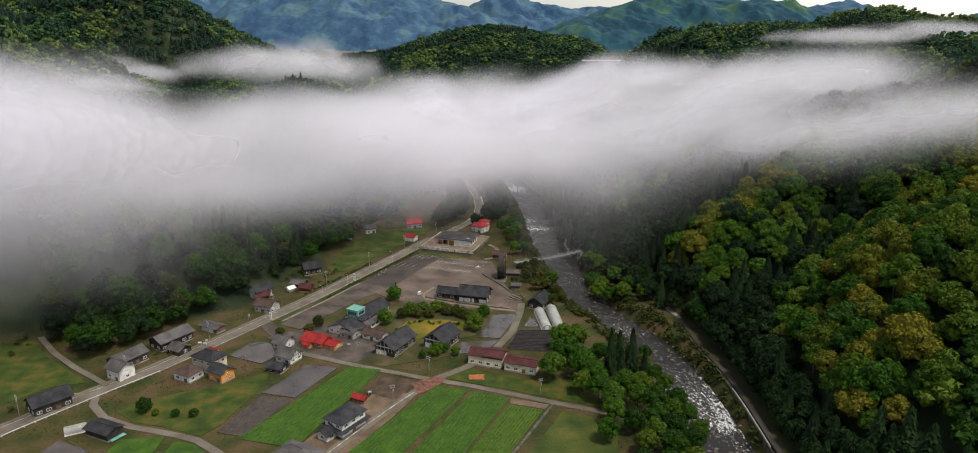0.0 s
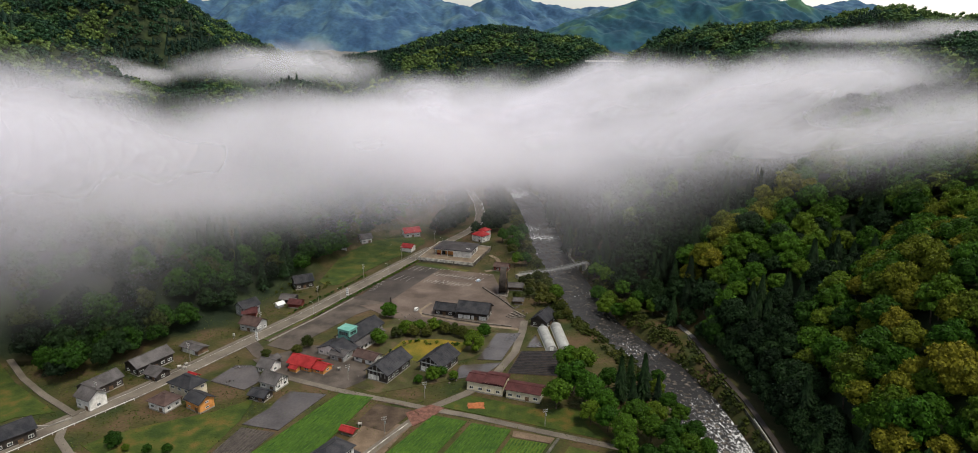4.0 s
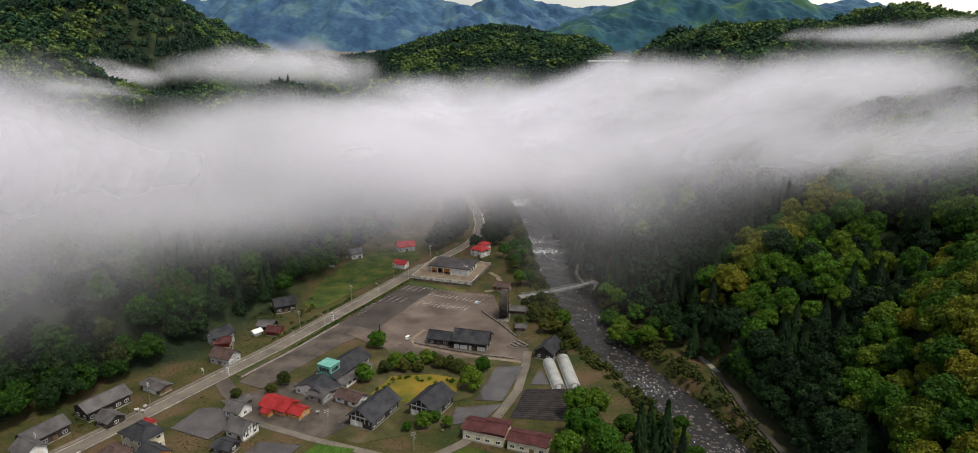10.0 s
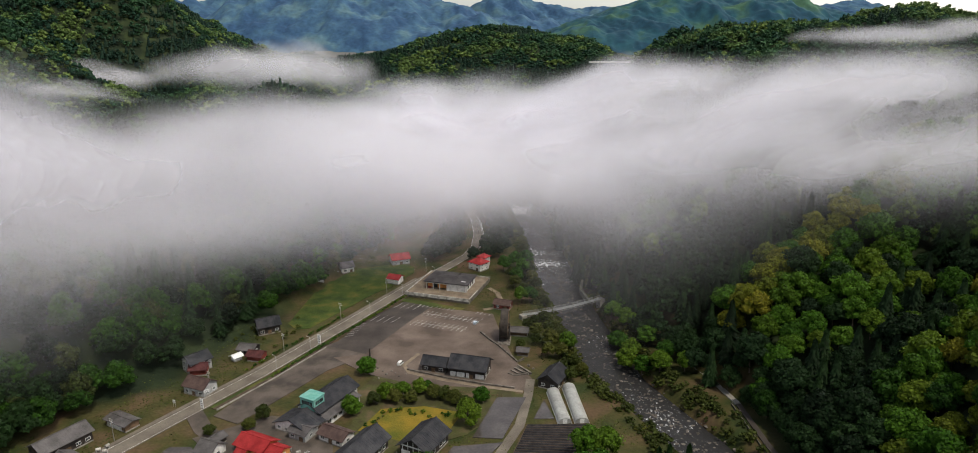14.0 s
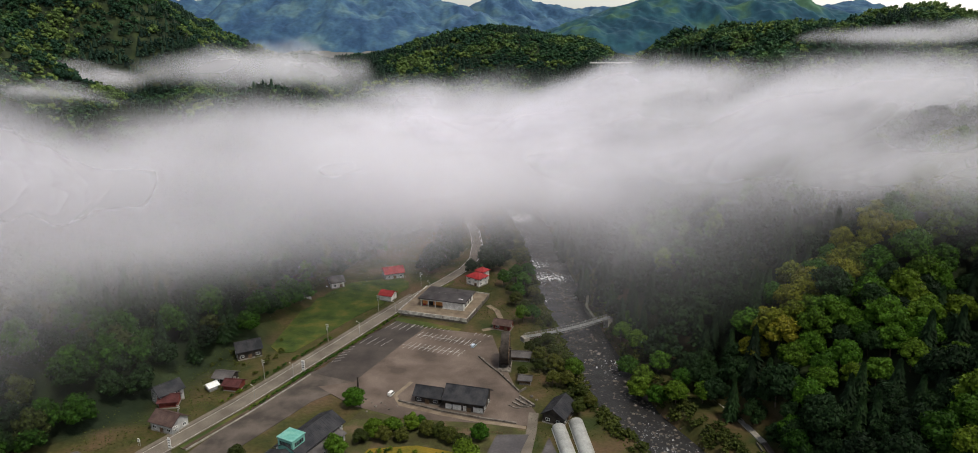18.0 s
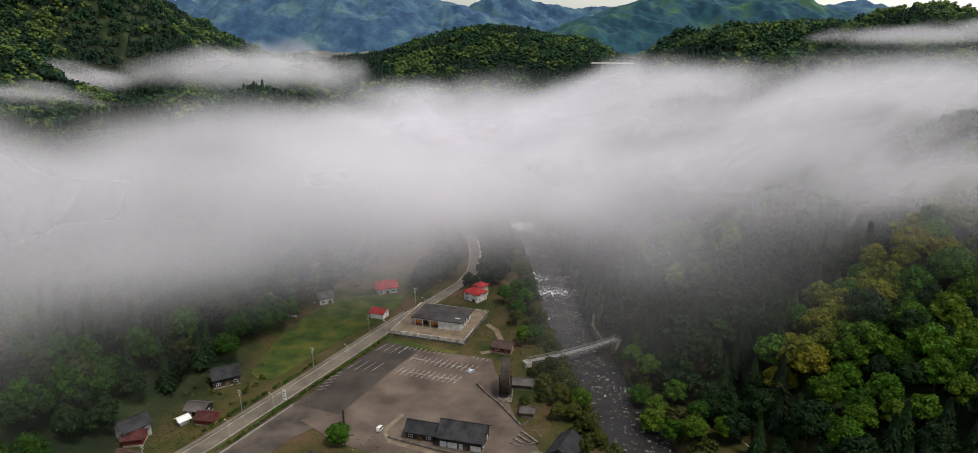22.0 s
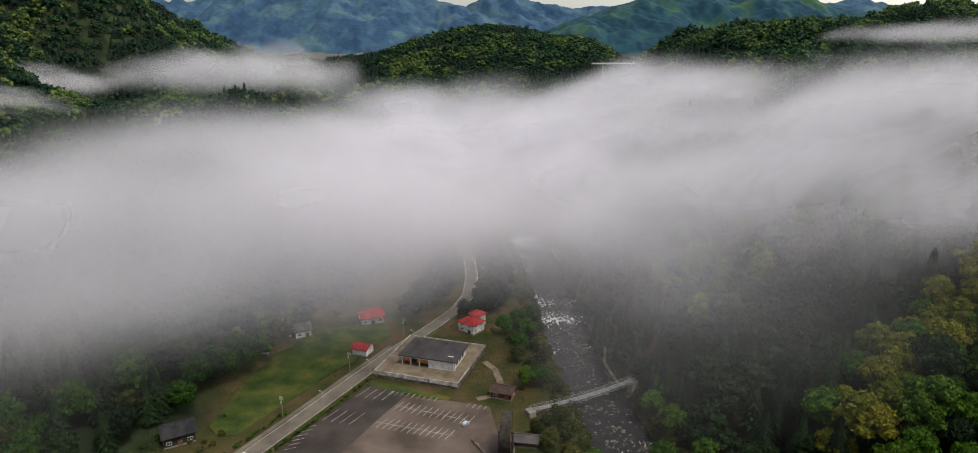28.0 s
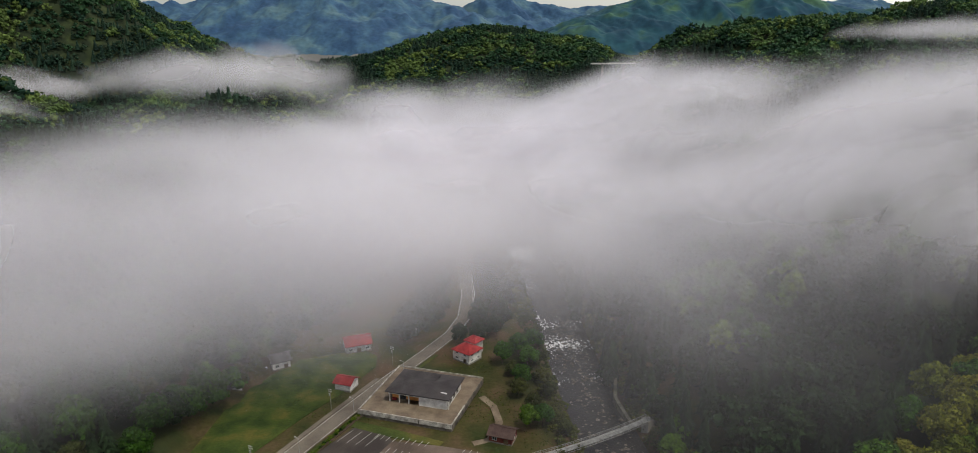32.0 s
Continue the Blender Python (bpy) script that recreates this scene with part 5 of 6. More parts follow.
for (x0, y0), (x1, y1), cnt, ln, ang in (((-46.6, 454), (-35.4, 450.8), 4, 8.8, 58), ((-59.4 + 2.5, 435.7), (-45.6, 432.8), 4, 9.6, 59),
                                         ((-34.5, 453.4), (-14.7, 447.4), 9, 3.4, 62), ((-0.9, 442.6), (6.1, 440.1), 4, 3.0, 62),
                                         ((-30.0, 442.2), (0.2, 431.0), 13, 7.4, 61), ((-35.0, 429.6), (-7.6, 420.8), 12, 7.6, 60),
                                         ((-62.9, 427.5), (-67, 412.5), 6, 4.4, 22)):
    for i in range(cnt):
        stall(x0 + (x1 - x0) * i / (cnt - 1), y0 + (y1 - y0) * i / (cnt - 1), ln, ang)
for (x0, y0), (x1, y1) in (((-31.5, 442.7), (-1.7, 431.3)), ((-37.5, 430.3), (-6.6, 420.2))):
    stall((x0 + x1) / 2, (y0 + y1) / 2, math.hypot(x1 - x0, y1 - y0), math.degrees(math.atan2(y1 - y0, x1 - x0)))
patch("verge", [(-44.2, 464.5), (-26, 457), (-8.5, 449), (-10, 446.2), (-29, 452.6), (-45.5, 460.3)], 0.1, GRASS, "grass verge below the terrace", "verge")
strip("dirt_path", [(2.6, 447.5), (9, 450), (13, 462), (11, 474), (6, 482)], 3.0, 0.06, TERRACE, "pale dirt path behind the cabin", "path")


# ---- cars ----
def car(x, y, rz, paint, label, van=False):
    e = empty("car", pose(x, y, 0.09, 0, 0, rz), label, "car")
    L, W, H = (3.5, 1.5, 1.85) if van else (3.7, 1.6, 1.5)
    hood = 0.35 if van else 0.95
    out = [(-L / 2, 0.28), (L / 2, 0.28), (L / 2, 0.75), (L / 2 - hood, 0.9), (L / 2 - hood - 0.45, H), (-L / 2 + 0.25, H), (-L / 2, 0.9)]
    body = part("body", poly_prism(bmesh.new(), out, -W / 2, W / 2, lambda u, v, w: (u, w, v)), paint, e)
    bv = body.modifiers.new("round", "BEVEL")
    bv.width, bv.segments = 0.07, 2
    gl = [(L / 2 - hood - 0.06, 0.95), (L / 2 - hood - 0.42, H - 0.1), (-L / 2 + 0.3, H - 0.1), (-L / 2 + 0.14, 0.95)]
    part("window", poly_prism(bmesh.new(), gl, -W / 2 - 0.015, W / 2 + 0.015, lambda u, v, w: (u, w, v)), GLASS, e)
    part("windscreen", boxed(L / 2 - hood - 0.3, -W / 2 + 0.1, 1.0, L / 2 - hood + 0.02, W / 2 - 0.1, 1.3), GLASS, e)
    for sx in (-1, 1):
        for sy in (-1, 1):
            wl = part("wheel", tube(bmesh.new(), (sx * L * 0.31, sy * (W / 2 - 0.18), 0.29), (sx * L * 0.31, sy * (W / 2 + 0.02), 0.29), 0.29, 14), TYRE, e)
            part("rim", tube(bmesh.new(), (sx * L * 0.31, sy * (W / 2 - 0.1), 0.29), (sx * L * 0.31, sy * (W / 2 + 0.03), 0.29), 0.17, 10), STEEL, wl)
    for sy in (-1, 1):
        part("headlight", boxed(L / 2 - 0.05, sy * 0.5 - 0.14, 0.58, L / 2 + 0.02, sy * 0.5 + 0.14, 0.74), GLASS, e)
        part("tail_light", boxed(-L / 2 - 0.02, sy * 0.55 - 0.1, 0.65, -L / 2 + 0.04, sy * 0.55 + 0.1, 0.9), RED_ROOF, e)
    return e


SILVER_BLUE = surface("pale_blue_paint", (0.42, 0.50, 0.60), (0.50, 0.57, 0.66), 0.3, 0.5, 4.0, 0.0, spec=0.6)
car(-1.6, 427.6, 62, SILVER_BLUE, "pale silver-blue parked hatchback on the car park")
car(-36.7, 380.3, 65, WHITE_METAL, "white van parked beside the gravel yard", True)
car(3.2, 533, 70, WHITE_METAL, "white van beside the red-roofed house", True)
car(-93.5, 508, 20, WHITE_METAL, "white car beside the forest-edge house", True)


# ---- the lookout tower on the hall, shutters and other house details ----
tower = empty("lookout", pose(-66.5, 334.2, 8.0, 0, 0, -27), "teal rooftop lookout room with dark windows", "lookout")
part("wall", boxed(-3.5, -3.2, -4.2, 3.5, 3.2, 2.3, 0.06), TEAL, tower)
part("roof", boxed(-3.8, -3.5, 2.3, 3.8, 3.5, 2.7, 0.08), TEAL, tower, "flat teal roof slab")
for f, (u, v, wide) in enumerate(((0, -3.2, 5.6), (3.5, 0, 4.8), (0, 3.2, 5.6), (-3.5, 0, 4.8))):
    window(tower, u, v, -0.4, wide, 1.9, f, TEAL, 3)
leanto = empty("veranda", pose(-56.2, 338.0, 0, 0, 0, 62.6), "grey lean-to veranda along the hall", "veranda")
raw("roof", [(-11, -2.4, 3.0), (11, -2.4, 3.0), (11, 2.2, 4.4), (-11, 2.2, 4.4), (-11, -2.4, 3.2), (11, -2.4, 3.2), (11, 2.2, 4.6), (-11, 2.2, 4.6)], [(0, 3, 2, 1), (4, 5, 6, 7), (0, 1, 5, 4), (1, 2, 6, 5), (2, 3, 7, 6), (3, 0, 4, 7)], GREY_ROOF, leanto)
part("wall", boxed(-10.6, -1.6, -0.4, 10.6, 1.8, 3.2), WHITE_WALL, leanto)
for i in range(6):
    window(leanto, -9.0 + 3.5 * i, -1.6, 0.8, 2.4, 1.6, 0)


def panels(parent, face, half, spans, z0, z1, mat=WHITE_WALL, name="shutter"):
    """White panels on a wall face; half: distance of the wall from the middle; spans: pairs along it."""
    for a, b in spans:
        if face == 3:
            ob = part(name, boxed(-half - 0.12, a, z0, -half + 0.02, b, z1), mat, parent)
        elif face == 1:
            ob = part(name, boxed(half - 0.02, a, z0, half + 0.12, b, z1), mat, parent)
        else:
            ob = part(name, boxed(a, -half - 0.12, z0, b, -half + 0.02, z1), mat, parent)


panels(barn_long, 3, 9.5, ((0.5, 1.9), (2.05, 3.4), (3.55, 4.8)), 0.6, 2.9)
panels(barn_long, 3, 9.5, ((-1.0, 0.3),), 0.6, 2.9)
panels(barn_long, 3, 9.5, ((-4.9, 4.9),), 4.6, 4.95, name="gable_band")
panels(barn_short, 3, 7.75, ((1.4, 2.6), (2.75, 3.9), (4.05, 5.2)), 0.6, 2.9)
panels(barn_short, 3, 7.75, ((-5.2, 5.2),), 4.6, 4.95, name="gable_band")
for u in (-7.5, -4.5, -1.5, 4.2, 7.0):
    window(barn_long, u, -5.3, 1.2, 2.0, 1.6, 0)
for u in (-5.2, -2.6, 2.4, 4.9):
    window(barn_short, u, -5.75, 1.2, 2.0, 1.9, 0)
panels(restaurant, 0, 5.5, ((-8, -5.5), (-4.9, -1.2), (-0.4, 1.0), (4.0, 5.3), (5.4, 6.7), (6.8, 8.1)), 0.5, 2.7)
panels(restaurant, 0, 5.5, ((-8.2, 8.2),), 4.2, 4.4, name="lintel_band")
# garage doors
g = empty("garage_doors", pose(-141.5, 329.5, 0, 0, 0, -28), "pair of white roller garage doors", "door")
for u in (-4.6, -0.2):
    part("door_panel", boxed(u, -3.3, 0.1, u + 4.0, -3.02, 2.5), WHITE_WALL, g)
house("raised_block", 7.2, 291.2, -19.6, 8.5, 9.8, 5.6, 1.2, CREAM_WALL, MAROON_ROOF, "taller cream centre block with maroon roof", over=0.6, seams=0.8, category="building", door=False)
house("shed", -51.5, 257, -25, 5.5, 2.6, 2.2, 0.7, BROWN_WOOD, RED_ROOF, "small open shed with bright red roof", category="shed", windows=False)
house("lower_wing", -58, 231.5, 57, 10, 5, 3.2, 1.4, WHITE_WALL, SLATE, "low white wing with black tiled lean-to roof", category="building")
house("shed", -128.5, 373, 10, 7, 6, 3.2, 1.6, RED_WALL, MAROON_ROOF, "small dark red shed among trees", category="shed", windows=False)
house("lean_to", -99.5, 316, 60, 7, 4, 2.6, 0.9, DARK_WOOD, GREY_ROOF, "small dark lean-to shed", category="shed", windows=False)

# far town, half lost in the mist
far_block = empty("hotel", pose(-32, 815, 0, 0, 0, 12), "pale multi-storey block half lost in the mist", "building")
part("wall", boxed(-14, -6, -1, 14, 6, 16), WHITE_WALL, far_block)
part("roof", boxed(-14.5, -6.5, 16, 14.5, 6.5, 16.8), FLAT_ROOF, far_block)
for st in range(4):
    for i in range(8):
        window(far_block, -12.2 + 3.5 * i, -6, 2 + st * 3.6, 2.4, 1.7, 0)
for i, (x, y, w) in enumerate(((-40, 690, GREY_ROOF), (-18, 735, SLATE), (-52, 770, GREY_ROOF), (-8, 790, BROWN_ROOF), (-30, 655, SLATE), (10, 755, GREY_ROOF))):
    house("town_house", x, y, 15 * i, 11, 9, 4.6, 2.6, WHITE_WALL if i % 2 else GREY_WALL, w, "small house in the misty far village")

# highway bridge far up the valley
hb = empty("highway_bridge", pose(287, 1650, 97, 0, 0, 0), "pale concrete highway bridge far up the valley", "bridge")
part("deck", boxed(-46, -4, -2.0, 46, 4, 0.6), WHITE_WALL, hb)
for u in (-22, 22):
    part("pier", boxed(u - 2, -2, -60, u + 2, 2, -2.0), CONCRETE, hb)


# ---- poles, signs, rails ----
def utility_pole(x, y, rz, h=9.5):
    e = empty("utility_pole", pose(x, y, float(land(x, y)), 0, 0, rz), "grey concrete utility pole with crossarms", "utility pole", "poles along the road")
    part("pole", tube(bmesh.new(), (0, 0, -0.6), (0, 0, h), 0.17, 8, 0.11), CONCRETE, e)
    for z in (h - 0.5, h - 1.4):
        arm = part("crossarm", boxed(-1.0, -0.06, z - 0.06, 1.0, 0.06, z + 0.06), STEEL, e)
        for u in (-0.9, -0.3, 0.3, 0.9):
            part("insulator", tube(bmesh.new(), (u, 0, z + 0.06), (u, 0, z + 0.3), 0.07, 6), WHITE_METAL, arm)
    part("transformer", tube(bmesh.new(), (0.35, 0, h - 3.2), (0.35, 0, h - 2.2), 0.3, 10), STEEL, e)
    return e


for x, y, a in along(offset(MAIN[1:12], -7.2), 44, 6):
    utility_pole(x, y, math.degrees(a) + 90)
for x, y in ((-37.4, 256.7), (26, 262), (-60, 300), (-24, 284)):
    utility_pole(x, y, 20, 8)


def sign_board(x, y, rz, w, h, lift, label):
    e = empty("sign_board", pose(x, y, 0.05, 0, 0, rz), label, "sign")
    for u in (-w / 2 + 0.12, w / 2 - 0.12):
        part("post", tube(bmesh.new(), (u, 0, -0.3), (u, 0, lift + h), 0.07, 8), STEEL, e)
    part("board", boxed(-w / 2, -0.14, lift, w / 2, 0.1, lift + h, 0.03), WHITE_METAL, e)
    for i in range(3):
        part("bar", boxed(-w / 2 + 0.2, -0.155, lift + h * (0.2 + 0.25 * i), w / 2 - 0.2, -0.135, lift + h * (0.28 + 0.25 * i)), SLATE, e)
    return e


sign_board(-80.2, 402.8, -20, 1.6, 4.6, 0.6, "tall white sign board beside the road")
sign_board(-114.5, 341.3, -20, 1.4, 4.2, 0.6, "tall white roadside sign board")
sign_board(-127, 343.5, -20, 1.2, 1.4, 1.6, "small white roadside sign")
sign_board(-116.5, 351.0, 50, 2.2, 1.4, 2.2, "white sign on the dark red house")
log = empty("totem", pose(-51.7, 384.7, 0), "dark upright log post by the yard", "post")
part("log", tube(bmesh.new(), (0, 0, -0.4), (0, 0, 6.2), 0.42, 10, 0.36), DARK_WOOD, log)
part("cap", tube(bmesh.new(), (0, 0, 6.2), (0, 0, 6.5), 0.5, 10, 0.3), DARK_WOOD, log)


def guard_rail(pts, gap, label):
    e = empty("guard_rail", pose(0, 0, 0), label, "guard rail")
    post = None
    spots_ = along(pts, gap)
    for x, y, a in spots_:
        if post is None:
            post = part("post", boxed(-0.07, -0.07, -0.3, 0.07, 0.07, 0.85), WHITE_METAL, e)
            s = post
        else:
            s = new("post", post.data)
            s.parent = e
        s.matrix_local = pose(x, y, 0.1, 0, 0, math.degrees(a))
    for (x0, y0, _), (x1, y1, _) in zip(spots_[:-1], spots_[1:]):
        part("beam", tube(bmesh.new(), (x0, y0, 0.75), (x1, y1, 0.75), 0.13, 5), WHITE_METAL, e)
    return e


strip("road_verge", offset(MAIN[5:11], 6.5), 2.6, 0.092, DARK_SOIL, "dark earth verge between road and yard", "verge", 0.3)
guard_rail(offset(MAIN[:4], 4.4), 4.0, "white guard rail along the road bend")
guard_rail(offset(MAIN[12:16], 4.2), 4.0, "white guard rail along the river bend")
guard_rail([(110.2, 222), (111.5, 252), (111.6, 268)], 4.0, "pale guard rail above the river wall")
strip("kerb", [(-60, 214), (-49.5, 232), (-37, 252), (-29, 264)], 0.3, 0.35, STAINED, "white kerb wall beside the farm lane", "kerb")
strip("kerb", [(-166, 268), (-172, 262), (-178, 262.5), (-186, 268)], 0.5, 0.6, CONCRETE, "low concrete wall by the farmhouse", "kerb", 0.9)
strip("kerb", offset(MAIN[5:8], 9.0), 0.45, 0.5, CONCRETE, "low concrete kerb of the paved lot", "kerb", 0.7)
strip("kerb", [(1, 416.5), (6, 407), (10.5, 400), (18.9, 382.6), (22, 386)], 0.7, 0.9, ROCK, "low stone wall beside the water wheel", "wall", 1.2)
strip("kerb", [(-33, 375.5), (-14.3, 367.3), (3, 361.5), (16.4, 357.8)], 0.8, 0.7, ROCK, "dark stone edging before the restaurant", "wall", 1.0)
strip("dirt_path", [(-29, 392), (-35, 380), (-31.8, 372.5), (-14, 365), (4, 359), (20, 355)], 2.0, 0.085, TERRACE, "brown dirt path along the stone edging", "path")
for i in range(4):
    strip("terrace_step", [(14 + i * 1.6, 372 + i * 2.2), (17 + i * 2.0, 369.5 + i * 1.2), (21.5 + i, 370.5)], 0.9, 0.35 + 0.2 * i, ROCK, "curved stone garden terrace", "steps", 1.0)
patch("brick_crossing", [(-31, 272), (-21, 278.5), (-15, 276), (-20.5, 268), (-27, 262)], 0.11, surface("red_brick_paving", (0.10, 0.042, 0.030), (0.20, 0.095, 0.07), 0.9, 0.5, 4.0, 0.2), "red brick paving at the lane crossing", "paving")
tarp = empty("tarpaulin", pose(-1.8, 277.5, 0.05), "crumpled orange tarpaulin on the grass", "tarpaulin")
TX, TY = np.meshgrid(np.linspace(-3.6, 3.6, 13), np.linspace(-2.6, 2.6, 10))
TX, TY = TX * (0.75 + 0.5 * fbm(TX / 3 + 2, TY / 3, 63)), TY * (0.7 + 0.6 * fbm(TX / 3, TY / 3, 62))
TZ = 0.15 + 1.3 * (fbm(TX / 2 + 9, TY / 2, 61) - 0.3) * np.exp(-(TX / 3.2) ** 2 - (TY / 2.4) ** 2)
ti = np.arange(TX.size).reshape(TX.shape)
soup("sheet", np.stack([TX, TY, TZ], -1).reshape(-1, 3), np.stack([ti[:-1, :-1], ti[:-1, 1:], ti[1:, 1:], ti[1:, :-1]], -1).reshape(-1, 4), surface("orange_tarp", (0.22, 0.07, 0.025), (0.42, 0.14, 0.045), 0.6, 0.6, 3.0, 0.2), tarp)
net = empty("net_roll", pose(-140, 229.8, 0.1, 0, 0, 60), "turquoise net spread beside the shed", "net")
part("net", boxed(-3, -0.8, 0, 3, 0.8, 0.35, 0.1), TEAL, net)

# black film rows, crop rows
field = [o for o in bpy.data.objects if o.name.startswith("black_field")][0]
for i in range(15):
    t = (i + 0.5) / 15
    a, b = Vector((20 + (12.3 - 20) * t, 329 + (306 - 329) * t, 0)), Vector((45 + (36.6 - 45) * t, 329 + (303 - 329) * t, 0))
    ln = (b - a).length
    rw = part("film_row", poly_prism(bmesh.new(), [(-0.62, 0), (0.62, 0), (0.45, 0.22), (-0.45, 0.22)], -ln / 2 + 0.4, ln / 2 - 0.4, lambda u, v, w: (w, u, v)), BLACK_SHEET, field)
    rw.matrix_local = Matrix.Translation(((a + b) / 2) + Vector((0, 0, 0.11))) @ Matrix.Rotation(math.atan2(b.y - a.y, b.x - a.x), 4, "Z")

# ---- village and riverside trees ----
for x, y, r in ((-51, 371, 4.6), (-51.5, 337, 4.4), (-39, 349, 4.0), (-32, 351, 3.8), (-25, 354, 3.6), (-19, 350, 3.4), (-3.5, 330, 5.4), (2, 347, 3.6), (-21.5, 299.5, 3.6), (-18, 303, 2.8), (-87, 334, 3.2), (-97, 300, 2.6), (-10, 345, 3.4), (-28, 346, 3.0), (-14, 349, 3.2), (-35, 346, 3.4), (-44, 345, 3.0), (-5, 342, 3.0), (-22, 356, 2.6), (-12, 300, 2.4), (-28, 297, 2.2), (-104, 322, 2.4), (-90, 326, 2.6)):
    dull = x < -80 or 341 < y < 350.5 and r < 3.5
    tree(x, y, r, "olive" if dull else "bright", "trees round the village", "dull olive garden bush" if dull else "round fresh green garden tree", -0.5 * r)
for x, y, r in ((32, 274, 6.0), (41, 287, 6.5), (47, 304, 6.0), (46, 276, 6.4), (51, 268, 5.4), (40, 306, 5.6), (38, 292, 5.0), (61, 258, 5.8), (55, 250, 5.2), (50, 257, 5.0), (66, 250, 5.0), (44, 262, 4.6), (57, 290, 4.6), (54, 238, 5.0), (60, 232, 4.6), (49, 226, 4.4), (72, 246, 5.2), (77, 238, 4.8), (69, 234, 5.0), (75, 228, 4.6), (66, 224, 4.8), (79, 218, 4.6), (71, 215, 5.0), (62, 218, 4.4), (76, 205, 4.8), (67, 204, 4.6), (58, 206, 4.2), (80, 262, 4.0), (82, 250, 4.0), (78, 272, 3.8), (83, 238, 4.0), (76, 284, 3.6), (79, 294, 3.4), (84, 226, 4.0), (70, 262, 4.4), (72, 292, 3.6)):
    tree(x, y, r, "bright" if x < 57 else "broad", "trees by the river", "bright green broadleaf tree on the river bank" if x < 57 else "dark green broadleaf tree on the river bank", 0.0)
for x, y, r in ((59.7, 281, 4.6), (69.5, 281, 4.8), (65, 287, 4.0), (63, 272, 3.6), (72, 288, 3.6), (74, 275, 3.4)):
    tree(x, y, r, "cedar", "conifers by the river", "dark pointed conifer beside the river", 0.0, 1.35)
for x, y, r in ((36, 399, 5.4), (21, 397, 3.0), (28, 434, 4.8), (24.5, 457, 4.4), (22, 481, 4.8), (30, 411, 4.4), (40, 387, 4.4), (26, 420, 3.6), (31, 446, 4.0), (27, 470, 4.2), (33, 492, 4.4), (28, 508, 4.6), (20, 500, 4.0), (34, 466, 3.6), (38, 372, 3.4), (45, 378, 3.6), (30, 425, 3.4), (37, 415, 3.6), (42, 364, 3.8), (48, 370, 3.4), (44, 394, 4.6), (34, 388, 4.2), (41, 404, 4.4), (33, 440, 4.2), (36, 428, 4.0), (38, 452, 3.8), (30, 458, 4.4), (25, 444, 3.6), (35, 480, 4.2), (24, 490, 4.6), (16, 512, 4.8), (24, 520, 5.0), (32, 526, 4.6), (29, 402, 3.4)):
    fresh = r > 4.35 and int(x * 7 + y) % 2 == 0
    if not 429 < y < 447 or x > 33:
        tree(x, y, r * (1.0 if fresh else 0.8), "bright" if fresh else "olive", "trees by the river", "yellow-green tree on the river bank" if fresh else "dull olive tree on the river bank", -0.4)
for x, y, r in ((72, 386, 5.4), (78, 378, 4.6), (84, 372, 4.8), (76, 396, 4.6), (72, 408, 5.0), (78, 420, 5.2), (84, 398, 5.0), (90, 384, 4.6), (118, 339, 5.4), (96, 372, 4.4), (74, 436, 4.6), (80, 446, 4.6), (73, 476, 4.6)):
    tree(x, y, r, "bright", "trees by the river", "bright tree on the far river bank")
g4 = np.random.default_rng(17)
wy = np.concatenate([np.arange(140, 345, 4.6), np.arange(142, 345, 5.4)])
wx = np.interp(wy, *FOOT_R) + np.concatenate([np.full(len(np.arange(140, 345, 4.6)), 0.5), np.full(len(np.arange(142, 345, 5.4)), 8.0)]) + g4.uniform(-1.5, 1.5, len(wy))
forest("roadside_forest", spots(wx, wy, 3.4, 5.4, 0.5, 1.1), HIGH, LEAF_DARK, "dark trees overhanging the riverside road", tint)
# dark trees beside the far road, half in the mist
ry_ = np.repeat(np.arange(536, 650, 9.0), 4)
rx_ = np.interp(ry_, [p[1] for p in MAIN], [p[0] for p in MAIN]) + np.tile([-24.0, -14.0, 12.0, 21.0], len(ry_) // 4)
ok = rx_ < river_mid(ry_) - 13
rx_, ry_ = rx_[ok] + rng.uniform(-3, 3, ok.sum()), ry_[ok] + rng.uniform(-3, 3, ok.sum())
forest("roadside_trees", spots(rx_, ry_, 4.0, 6.0, 0.6, 1.0), HIGH, LEAF_DARK, "dark leafy trees beside the misty road", tint)
bush_x, bush_y = [], []
for pts, gap, wob in ((offset(MAIN[6:11], 6.6), 1.6, 0.7), (offset(MAIN[6:9], -8.2), 2.4, 1.0), ([(-48, 320), (-36, 340), (-10, 334)], 2.2, 1.6)):
    for x, y, a in along(pts, gap):
        bush_x.append(x + rng.uniform(-wob, wob))
        bush_y.append(y + rng.uniform(-wob, wob))
bx, by = np.array(bush_x), np.array(bush_y)
forest("hedge", np.stack([bx, by, np.zeros(len(bx)), rng.uniform(0.7, 1.3, len(bx)), np.full(len(bx), 0.8)], -1), LOW, LEAF, "low shrubs and hedges along the road", tint)
